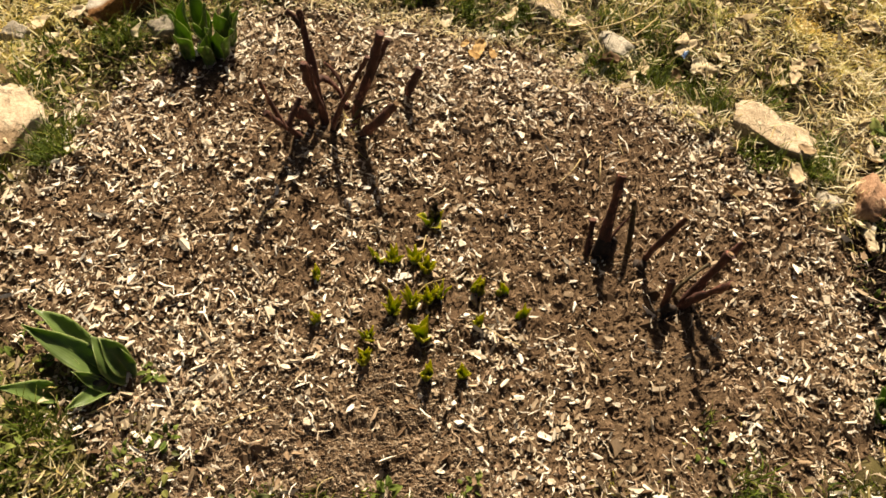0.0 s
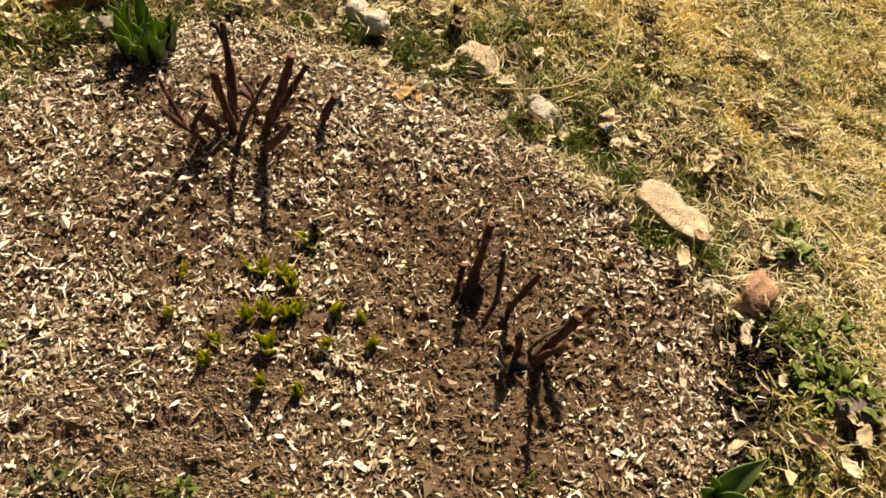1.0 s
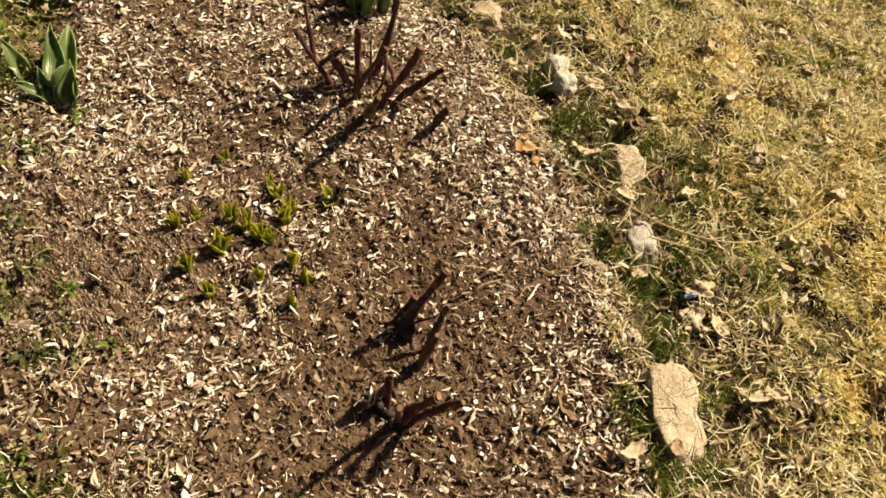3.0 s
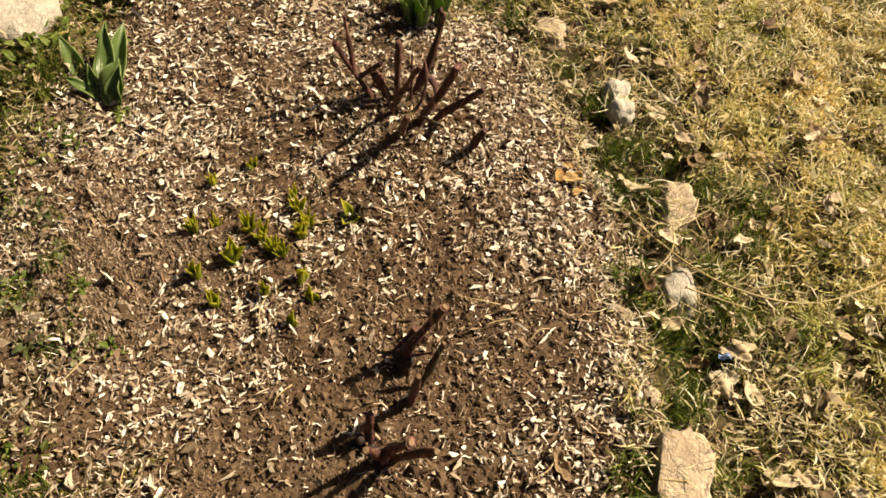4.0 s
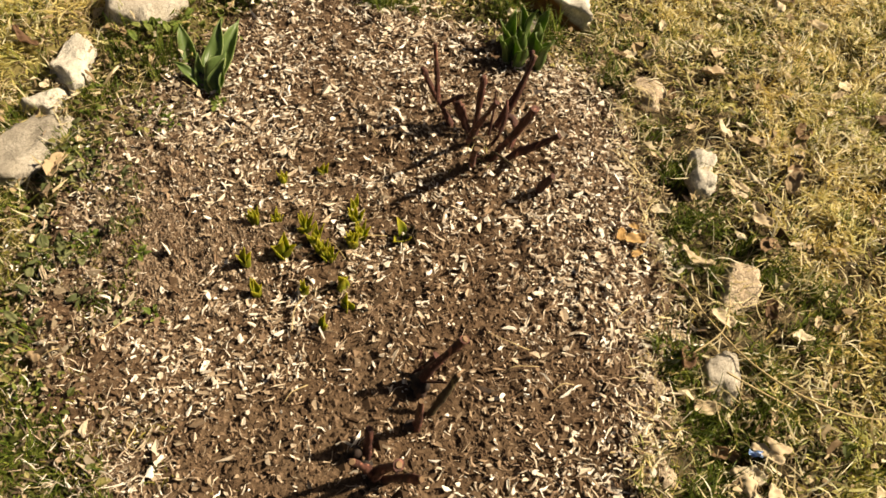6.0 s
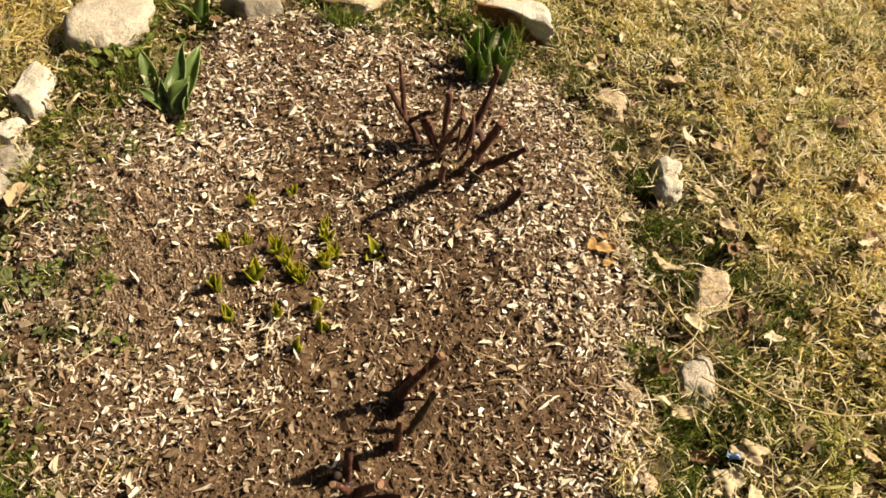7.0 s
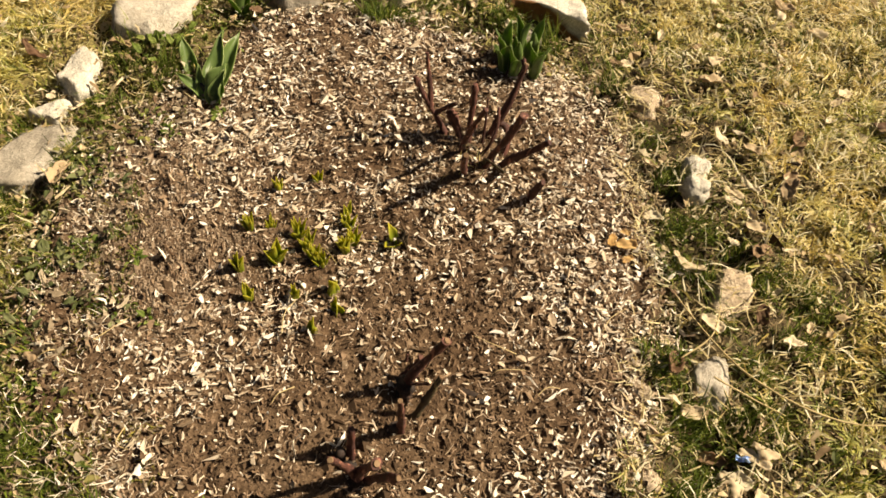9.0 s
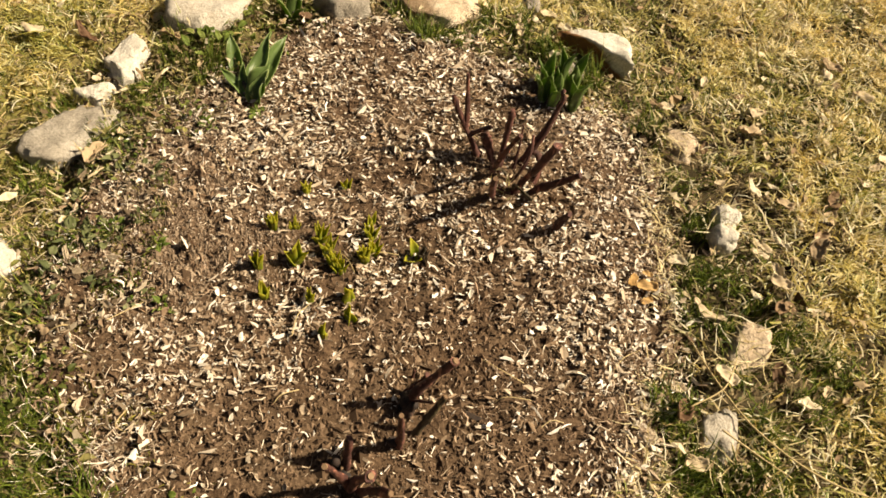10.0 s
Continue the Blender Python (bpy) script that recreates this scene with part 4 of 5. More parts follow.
def crumbs(name, count, box, chance, size, material, label, high):
    """Loose lumps of earth: jittered octahedra with split sides."""
    x, y = scatter(count, box, chance)
    n = len(x)
    bm = bmesh.new()
    bmesh.ops.create_cone(bm, cap_ends=False, segments=4, radius1=1.0, radius2=0.0, depth=1.0)
    bmesh.ops.create_cone(bm, cap_ends=False, segments=4, radius1=1.0, radius2=0.0, depth=1.0, matrix=Matrix.Translation((0, 0, -1.0)) @ Matrix.Rotation(math.pi, 4, "X"))
    bmesh.ops.remove_doubles(bm, verts=bm.verts, dist=0.001)
    bm.verts.index_update()
    unit = np.array([v.co[:] for v in bm.verts])
    tri = np.array([[v.index for v in f.verts] for f in bm.faces])
    bm.free()
    r = RNG.lognormal(np.log(size), 0.6, n).clip(size * 0.4, size * 4.5)
    v = unit[None] * (1 + RNG.normal(0, 0.2, (n, len(unit), 1))) * (r[:, None] * RNG.uniform(0.7, 1.3, (n, 3)))[:, None]
    v += np.stack([x, y, high(x, y) + 0.25 * r], -1)[:, None]
    ob = part(name, np_mesh(name, v, [(tri[None] + len(unit) * np.arange(n)[:, None, None]).reshape(-1, 3)], material), None)
    return tagged(ob, label, "soil", kind="stuff")


crumbs("soil_crumbs", 108000, BED, lambda x, y: step(0.03, -0.02, edge_distance(x, y)) * (0.34 + 0.75 * bare(x, y)), 0.0023, CLOD, "loose crumbs of dark brown soil", soil_z)
crumbs("soil_clods", 17000, BED, lambda x, y: step(0.0, -0.04, edge_distance(x, y)) * np.clip(0.06 + 0.45 * bare(x, y), 0, 1), 0.0048, CLOD, "small clods of brown garden soil", soil_z)
crumbs("pale_earth", 44000, (-0.70, -0.40, 0.12, 0.12), lambda x, y: np.clip(1.3 * spot(x, y, -0.32, -0.15, 0.19) + 1.2 * spot(x, y, -0.13, -0.14, 0.16) + 0.6 * spot(x, y, -0.55, -0.12, 0.12), 0, 1), 0.0022, PALE_CLOD, "pale crumbs of soil", soil_z)
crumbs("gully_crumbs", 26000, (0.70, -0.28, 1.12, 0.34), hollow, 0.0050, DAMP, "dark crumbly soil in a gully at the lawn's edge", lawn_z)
mulch("bark_mulch", 24000, BED, lambda x, y: step(0.05, -0.02, edge_distance(x, y)) * (0.85 - 0.50 * bare(x, y)) * (1 - 0.55 * spot(x, y, -0.20, -0.14, 0.28)), 0.0112, 0.0053, 0.0009, BROWN,
      "brown shredded bark lying on the soil", 0.28, 0.6, 0.005, soil_z, flat=True)
mulch("tan_shreds", 17000, BED, lambda x, y: (1 - 0.6 * spot(x, y, -0.22, -0.14, 0.24)) * step(0.05, -0.02, edge_distance(x, y)) * (0.30 + 0.5 * vnoise(x, y, 14, 26)) * (1 - 0.5 * bare(x, y)), 0.0125, 0.0020, 0.0008, TAN,
      "thin curly tan fibres of shredded wood", 0.26, 1.6, 0.007, soil_z, (0.3, 0.9), 4)
mulch("pale_crumbs", 30000, BED, lambda x, y: np.clip(0.12 * step(0.03, -0.03, edge_distance(x, y)) + 0.75 * mulch_chance(x, y), 0, 1), 0.0052, 0.0026, 0.0009, PALE, "small pale splinters of wood between the chips", 0.35, 0.5, 0.008, soil_z, (0.3, 1.0), 2)
pale = mulch("wood_chips", 32000, BED, mulch_chance, 0.0115, 0.0067, 0.0009, PALE, "pale cream wood chips scattered over the bed", 0.32, 0.80, 0.009, soil_z, flat=True)
mulch("wood_fibres", 17000, BED, mulch_chance, 0.0140, 0.0027, 0.0008, PALE, "curly pale shreds of wood among the chips", 0.28, 1.3, 0.010, soil_z, (0.3, 0.9), 4)

# The largest pale flakes, each a piece of its own on a few shared shapes.
shapes = []
for k in range(12):
    v, f = flakes(1, np.zeros(1), np.zeros(1), np.zeros(1), np.array([RNG.uniform(0.014, 0.026)]), np.array([RNG.uniform(0.008, 0.015)]), np.array([0.0013]), 0.12, 0.5)
    shapes.append(np_mesh("chip", v, [f], FLAKE))
big = [(0.028, 0.300), (0.25, -0.08), (0.681, 0.422), (0.838, 0.424), (0.12, 0.579)]
fx, fy = scatter(900, BED, lambda x, y: mulch_chance(x, y) * (0.5 + 0.5 * step(0.3, 0.8, y)))
for k, (x, y) in enumerate(big + list(zip(fx[:285], fy[:285]))):
    ob = part("chip", shapes[k % len(shapes)], None, pale)
    z = float(soil_z(np.array([x]), np.array([y]))[0])
    ob.matrix_basis = pose(x, y, z + 0.009, RNG.normal(0, 12), RNG.normal(0, 12), RNG.uniform(0, 360)) @ Matrix.Scale(1.35 if k < len(big) else 1.0, 4)


# ---- grass ----
def blades(n, x, y, z, height, width, lean, curl, pieces=3, stray=1.0):
    """Bent blades of two or three pieces. lean: angle from upright at the foot; curl: further bend a piece."""
    turn = 4 * np.pi * (0.7 * vnoise(x, y, 7, 50) + 0.3 * vnoise(x, y, 22, 51)) + RNG.normal(0, stray, n)
    out = np.stack([np.cos(turn), np.sin(turn), 0 * turn], -1)
    face = turn + np.pi / 2 + RNG.normal(0, 0.5, n)
    side = np.stack([np.cos(face), np.sin(face), RNG.normal(0, 0.3, n)], -1)
    sway = np.stack([-np.sin(turn), np.cos(turn), 0 * turn], -1) * RNG.normal(0, 0.45, n)[:, None]
    c = np.stack([x, y, z], -1)
    per = 2 * pieces + 1
    verts = np.zeros((n, per, 3))
    for k in range(pieces + 1):
        wide = width * (0.9, 1.0, 0.75)[k] * 0.5 if k < pieces else None
        if k < pieces:
            verts[:, 2 * k] = c - side * wide[:, None]
            verts[:, 2 * k + 1] = c + side * wide[:, None]
        else:
            verts[:, 2 * pieces] = c
        a = lean + curl * k
        c = c + (out * np.sin(a)[:, None] + sway * (k / 2) + np.array([0, 0, 1.0]) * np.cos(a)[:, None]) * (height / pieces)[:, None]
        c[:, 2] = np.maximum(c[:, 2], z + 0.002)
    base = per * np.arange(n)[:, None]
    quads = np.concatenate([base + [[2 * k, 2 * k + 1, 2 * k + 3, 2 * k + 2]] for k in range(pieces - 1)])
    return verts.reshape(-1, 3), [quads, base + [[per - 3, per - 2, per - 1]]]


VIEW = (-1.65, -0.90, 1.95, 2.85)
FAR = (-5.0, -5.0, 5.0, 6.0)


def grass(name, count, box, chance, height, width, lean, curl, material, label, category="grass", rise=0.012, pieces=3, stray=1.0, high=lawn_z):
    x, y = scatter(count, box, chance)
    n = len(x)
    h = RNG.lognormal(np.log(height), 0.35, n).clip(height * 0.4, height * 2.2)
    z = high(x, y) + RNG.uniform(0, rise, n)
    v, f = blades(n, x, y, z, h, width * RNG.uniform(0.6, 1.35, n), RNG.normal(lean[0], lean[1], n), RNG.normal(curl[0], curl[1], n), pieces, stray)
    ob = part(name, np_mesh(name, v, f, material), None)
    return tagged(ob, label, category, kind="stuff")


STONY = ((-0.580, -0.462, 0.10), (-1.05, -0.085, 0.12), (-1.0, 0.325, 0.10), (-1.025, 0.645, 0.15), (-0.775, 1.105, 0.10), (-0.35, 1.20, 0.06), (-0.04, 1.182, 0.055), (-0.88, -0.32, 0.06),
         (0.335, 1.072, 0.075), (0.525, 0.908, 0.055), (0.838, 0.598, 0.10), (1.025, 0.395, 0.06), (-0.195, -0.58, 0.07), (0.085, -0.628, 0.07), (-0.73, -0.40, 0.045))


def clear_of_stones(x, y):
    k = np.ones(np.shape(x))
    for cx, cy, r in STONY:
        k *= np.hypot(x - cx, y - cy) > r * 0.72
    return k


def shaggy(x, y):
    """The belt along the lawn side, thick with litter, pale strands and single tufts."""
    return step(0.64, 0.24, edge_distance(x, y)) * step(0.10, 0.45, y) * step(-0.7, -0.4, x) * (1 - 0.65 * step(1.15, 1.6, y))


def gaps(x, y):
    """Small dark openings in the litter of the belt."""
    return shaggy(x, y) * step(0.52, 0.40, 0.6 * vnoise(x, y, 19, 60) + 0.4 * vnoise(x, y, 45, 61))


def rim(x, y):
    return step(-0.02, 0.06, edge_distance(x, y) + 0.02 * south(x, y) + (0.08 + 0.16 * south(x, y)) * (vnoise(x, y, 11, 30) - 0.5)) * (1 - 0.88 * hollow(x, y)) * (1 - 0.85 * gaps(x, y))


def worn(x, y):
    """Patches where the mat has rotted to brown thatch and leaf litter."""
    return step(0.54, 0.70, 0.65 * vnoise(x, y, 3.6, 64) + 0.35 * vnoise(x, y, 11, 65))


def straw_chance(x, y):
    d = edge_distance(x, y)
    patch = 0.30 + 0.5 * step(0.3, 0.6, d) * step(0.2, 0.6, x) + 0.70 * step(0.3, 0.65, 0.6 * vnoise(x, y, 3.2, 31) + 0.4 * vnoise(x, y, 9, 32))
    near = 0.35 + 0.65 * step(0.10, 0.40, d)
    patch = patch + 0.60 * step(1.15, 1.65, y)
    patch = np.maximum(patch, 1.2 * spot(x, y, 1.40, 0.62, 0.32))
    near *= 1 - 0.95 * spot(x, y, 0.99, 0.08, 0.13)
    return rim(x, y) * clear_of_stones(x, y) * patch * near * (1 - 0.85 * lush(x, y)) * (1 - 0.78 * shaggy(x, y)) * (1 - 0.45 * worn(x, y) * step(1.9, 1.5, y))


def green_chance(x, y):
    d = edge_distance(x, y)
    patch = step(0.38, 0.72, 0.55 * vnoise(x, y, 4.0, 33) + 0.45 * vnoise(x, y, 13, 34))
    belt = 0.42 * step(0.60, 0.10, d) * step(0.40, 0.62, vnoise(x, y, 9, 62))
    return rim(x, y) * clear_of_stones(x, y) * np.clip(0.06 + 0.75 * patch * (0.32 + 0.45 * step(0.9, 1.3, y) + 1.25 * belt), 0, 1) * (1 - 0.2 * shaggy(x, y)) * (1 - 0.10 * lush(x, y))


def holes(x, y):
    """Gaps in the mat where the dark ground shows."""
    return 0.04 + 0.96 * step(0.33, 0.47, 0.6 * vnoise(x, y, 14, 36) + 0.4 * vnoise(x, y, 34, 37))


grass("dry_grass", 350000, VIEW, lambda x, y: straw_chance(x, y) * holes(x, y), 0.032, 0.0041, (1.30, 0.28), (0.08, 0.4), STRAW, "matted dry straw-yellow winter grass", rise=0.018, pieces=2, stray=1.5)
grass("straw_strands", 100000, VIEW, lambda x, y: step(-0.03, 0.10, edge_distance(x, y)) * (0.10 + 0.55 * step(0.45, 0.75, vnoise(x, y, 8, 38)) + 0.14 * shaggy(x, y) + 0.35 * south(x, y) * step(0.1, -0.1, x)) * (1 - 0.55 * lush(x, y)) * (1 - 0.6 * spot(x, y, 0.30, -0.48, 0.25)) * (0.25 + 0.75 * holes(x, y)) * (1 - 0.9 * hollow(x, y)) * (1 - 0.8 * gaps(x, y)), 0.042, 0.0034, (1.15, 0.30), (0.10, 0.22), STRAND,
      "long pale strands of dead grass lying over the lawn", rise=0.028, stray=1.8)
grass("straw_mat", 270000, VIEW, lambda x, y: np.clip(1.3 * spot(x, y, 1.42, 0.62, 0.30) + 0.42 * step(1.35, 1.85, y), 0, 1) * (0.4 + 0.6 * vnoise(x, y, 12, 63)), 0.040, 0.0036, (1.25, 0.25), (0.08, 0.3), STRAND,
      "thick mat of pale straw on the lawn", rise=0.026, stray=1.6)
THATCH = bits_material("brown_thatch", [(0.045, 0.031, 0.017), (0.115, 0.080, 0.043), (0.29, 0.215, 0.12), (0.55, 0.44, 0.26)], 0.8, 60.0, 0.0, 0.2)
grass("thatch", 145000, VIEW, lambda x, y: rim(x, y) * clear_of_stones(x, y) * np.clip(0.12 + 0.85 * shaggy(x, y) + 0.25 * (1 - holes(x, y)) + 0.5 * worn(x, y), 0, 1), 0.026, 0.0042, (1.42, 0.25), (0.05, 0.4), THATCH,
      "flat brown thatch of old grass under the lawn", rise=0.008, pieces=2, stray=3.0)
grass("green_grass", 180000, VIEW, green_chance, 0.028, 0.0025, (0.65, 0.35), (0.22, 0.2), GREEN, "short new green grass among the straw", rise=0.012)
tx, ty = scatter(8200, VIEW, lambda x, y: rim(x, y) * clear_of_stones(x, y) * np.clip(0.05 + 0.4 * step(0.45, 0.70, vnoise(x, y, 5, 39)) + 0.34 * step(0.55, 0.1, edge_distance(x, y)) * step(0.42, 0.6, vnoise(x, y, 14, 66)), 0, 1))
many = 11
tx, ty = np.repeat(tx, many), np.repeat(ty, many)
tx, ty = tx + RNG.normal(0, 0.009, len(tx)), ty + RNG.normal(0, 0.009, len(ty))
tv, tf = blades(len(tx), tx, ty, lawn_z(tx, ty), RNG.lognormal(np.log(0.036), 0.3, len(tx)), 0.0027 * RNG.uniform(0.6, 1.3, len(tx)), RNG.normal(0.5, 0.3, len(tx)), RNG.normal(0.25, 0.2, len(tx)), 3, 2.5)
tagged(part("grass_clumps", np_mesh("grass_clumps", tv, tf, GREEN), None), "small clumps of fresh green grass in the dry lawn", "grass", kind="stuff")
grass("far_grass", 60000, FAR, lambda x, y: step(1.45, 1.95, np.hypot(x - 0.15, y - 0.95)) * step(5.0, 2.0, np.hypot(x - 0.15, y - 0.95)), 0.05, 0.007, (1.2, 0.3), (0.15, 0.2), STRAW, "dry lawn grass beyond the bed", pieces=2)
grass("moss", 120000, VIEW, lambda x, y: rim(x, y) * clear_of_stones(x, y) * step(0.45, 0.7, vnoise(x, y, 8, 35)) * (0.30 + 0.6 * np.maximum(lush(x, y), np.maximum(0.25 * shaggy(x, y), 0.6 * step(0.9, 1.2, y)))), 0.012, 0.0022, (0.5, 0.4), (0.1, 0.3), MOSS,
      "low olive-yellow moss beside the bed", "moss", 0.006)


def fringe(x, y):
    """The bed's southern margin, where moss and wisps of dead grass creep in over the mulch."""
    return south(x, y) * step(-0.26, -0.04, edge_distance(x, y)) * step(0.34, 0.58, 0.6 * vnoise(x, y, 10, 45) + 0.4 * vnoise(x, y, 27, 46))


grass("pale_wisps", 40000, BED, lambda x, y: fringe(x, y) * step(0.10, 0.0, edge_distance(x, y)), 0.022, 0.0019, (1.25, 0.3), (0.12, 0.5), PALE, "curly wisps of dead grass on the mulch", rise=0.012, stray=3.0, high=soil_z)
grass("bed_moss", 200000, BED, lambda x, y: 0.5 * fringe(x, y) * step(0.42, 0.66, vnoise(x, y, 16, 47)), 0.011, 0.0020, (0.7, 0.4), (0.1, 0.3), MOSS, "olive moss creeping over the edge of the mulch", "moss", 0.008, high=soil_z)


def seam(x, y):
    """The strip along the lawn side of the bed where straw lies over the mulch."""
    d = edge_distance(x, y) + 0.05 * (vnoise(x, y, 14, 80) - 0.5)
    return step(-0.075, -0.02, d) * step(0.06, 0.01, d) * step(0.50, 0.75, y) * step(-0.55, -0.25, x) * (0.3 + 0.7 * step(0.35, 0.6, vnoise(x, y, 11, 81)))


grass("edge_straw", 17000, (-0.6, 0.25, 1.0, 1.2), seam, 0.030, 0.0026, (1.25, 0.3), (0.12, 0.4), STRAND, "tan straw strewn along the bed's edge", rise=0.014, stray=2.5, high=top_z)


# Dead strands that lie over the half-sunk stones.
near = [c for c in STONY if c[1] > 0.3 and c[0] > -0.5]
cx, cy, r = (np.repeat([c[k] for c in near], 30) for k in range(3))
a, q = RNG.uniform(0, 2 * np.pi, len(cx)), 1.15 * r * np.sqrt(RNG.random(len(cx)))
over = lawn_z(cx, cy) + 0.012 + 0.028 * np.sqrt(np.clip(1 - (q / (1.3 * r)) ** 2, 0, 1))
v, f = blades(len(cx), cx + q * np.cos(a), cy + q * np.sin(a), over, RNG.uniform(0.03, 0.075, len(cx)), np.full(len(cx), 0.0028), RNG.normal(1.45, 0.2, len(cx)), RNG.normal(0.08, 0.15, len(cx)), 3, 2.0)
tagged(part("straw_wisps", np_mesh("straw_wisps", v, f, STRAND), None), "pale dead grass strands lying over the stones", "grass", kind="stuff")


# Thick green tufts at set places.
def tuft(x, y, r, count, height, seed_label="tuft of fresh green grass at the bed's edge"):
    a, q = RNG.uniform(0, 2 * np.pi, count), r * np.sqrt(RNG.random(count))
    px, py = x + q * np.cos(a), y + q * np.sin(a)
    h = RNG.lognormal(np.log(height), 0.3, count)
    v, f = blades(count, px, py, top_z(px, py), h, 0.0026 * RNG.uniform(0.6, 1.3, count), RNG.normal(0.45, 0.3, count), RNG.normal(0.28, 0.18, count))
    ob = part("grass_tuft", np_mesh("grass_tuft", v, f, GREEN), None)
    return tagged(ob, seed_label, "grass", group="green tufts round the bed")


for x, y, r, count, h in [(0.46, 0.83, 0.07, 260, 0.05), (0.60, 0.83, 0.07, 300, 0.05), (0.57, 0.93, 0.06, 160, 0.045), (0.74, 0.71, 0.05, 200, 0.05), (0.80, 0.53, 0.07, 260, 0.045), (0.93, 0.47, 0.06, 220, 0.045),
                          (0.20, 1.00, 0.06, 160, 0.045), (0.10, 1.06, 0.05, 140, 0.05), (0.33, 1.18, 0.05, 150, 0.05), (0.52, 1.04, 0.05, 150, 0.05), (0.66, 0.90, 0.05, 150, 0.045), (0.50, 1.16, 0.06, 130, 0.045), (0.27, 1.05, 0.04, 120, 0.05), (-0.05, 1.13, 0.06, 200, 0.055), (0.13, 1.11, 0.06, 160, 0.05), (-0.88, 0.56, 0.06, 260, 0.06), (-0.86, 0.66, 0.05, 160, 0.05), (-0.79, 0.95, 0.07, 240, 0.06),
                          (-0.78, -0.10, 0.06, 110, 0.06), (0.54, -0.28, 0.06, 150, 0.045), (0.42, -0.40, 0.08, 260, 0.045), (-0.95, 0.78, 0.05, 120, 0.05), (-0.65, 1.03, 0.05, 160, 0.08), (-0.93, 0.90, 0.05, 130, 0.05),
                          (0.30, -0.50, 0.09, 260, 0.04), (0.72, -0.32, 0.08, 160, 0.04), (1.10, 0.30, 0.07, 150, 0.04), (0.42, 1.25, 0.06, 140, 0.045), (0.38, 1.02, 0.05, 120, 0.045), (-0.99, 0.50, 0.05, 140, 0.05), (-0.84, -0.18, 0.06, 90, 0.05), (-0.93, -0.17, 0.06, 80, 0.05), (-0.72, -0.26, 0.06, 150, 0.04), (-0.55, -0.37, 0.06, 140, 0.035), (-0.68, -0.48, 0.06, 150, 0.04), (-0.45, -0.52, 0.07, 160, 0.04), (-1.12, 0.12, 0.07, 160, 0.06),
                          (0.62, 0.99, 0.05, 120, 0.05), (0.70, 0.78, 0.04, 110, 0.05), (0.88, 0.70, 0.05, 120, 0.045), (0.98, 0.55, 0.05, 110, 0.045), (0.24, 1.16, 0.05, 120, 0.05), (-0.20, 1.16, 0.05, 110, 0.045), (-0.43, 1.14, 0.05, 110, 0.04)]:
    tuft(x, y, 0.85 * r, int((0.85 if y > 0.4 and x > -0.5 else 1.1) * count), 1.05 * h)


# Sprigs that come up through the mulch on the damp side.
for x, y, r, count, h in [(-0.217, -0.344, 0.035, 60, 0.028), (-0.202, -0.394, 0.035, 60, 0.026), (-0.221, -0.444, 0.04, 80, 0.030), (-0.26, -0.259, 0.025, 40, 0.022), (-0.008, -0.484, 0.04, 70, 0.030), (0.102, -0.505, 0.05, 110, 0.032),
                          (-0.145, -0.462, 0.03, 50, 0.026), (-0.375, -0.225, 0.03, 45, 0.024), (-0.283, -0.242, 0.03, 50, 0.024), (-0.189, -0.236, 0.03, 45, 0.022), (-0.118, -0.256, 0.025, 35, 0.022), (-0.034, -0.252, 0.02, 25, 0.020),
                          (-0.08, -0.298, 0.035, 50, 0.024), (-0.054, -0.344, 0.03, 40, 0.024), (0.485, -0.125, 0.02, 20, 0.030), (0.214, -0.461, 0.05, 130, 0.036), (0.323, -0.400, 0.05, 120, 0.036), (0.40, -0.47, 0.06, 170, 0.040), (0.22, -0.53, 0.06, 150, 0.038), (0.48, -0.38, 0.05, 130, 0.036)]:
    tuft(x, y, r, count, h, "thin sprig of green grass coming up through the mulch")


# ---- leaf litter, weeds and small things ----
mulch("plant_litter", 70000, VIEW, lambda x, y: rim(x, y) * clear_of_stones(x, y) * np.clip(0.9 * step(0.30, 0.02, edge_distance(x, y)) + 0.55 * south(x, y) + 0.60 * shaggy(x, y) + 0.4 * worn(x, y) + 0.05, 0, 1) * (0.3 + 0.7 * vnoise(x, y, 10, 40)) * (1 - 0.6 * spot(x, y, 0.30, -0.48, 0.25)),
      0.014, 0.0030, 0.0010, LITTER, "brown and tan bits of dead stalks and leaves on the lawn", 0.4, 1.4, 0.014, lawn_z, (0.2, 0.9), 4)
mulch("leaf_bits", 17000, VIEW, lambda x, y: rim(x, y) * clear_of_stones(x, y) * np.clip(step(0.35, 0.75, vnoise(x, y, 6, 43)) * (0.5 + 0.5 * step(0.6, 0.1, edge_distance(x, y))) + 0.4 * worn(x, y), 0, 1) * (1 - 0.7 * south(x, y)), 0.014, 0.0085, 0.0008, LEAFBIT,
      "torn pieces of pale dead leaves in the grass", 0.45, 0.9, 0.022, lambda x, y: lawn_z(x, y) + 0.016)
mulch("rotten_bits", 15000, VIEW, lambda x, y: rim(x, y) * clear_of_stones(x, y) * np.clip(0.75 * shaggy(x, y) * step(0.42, 0.62, vnoise(x, y, 10, 71)) + 0.25 * worn(x, y), 0, 1), 0.017, 0.0085, 0.0007, DECAY,
      "dark rotten scraps of leaves between the tufts", 0.4, 1.2, 0.018, lambda x, y: lawn_z(x, y) + 0.006, flat=True)
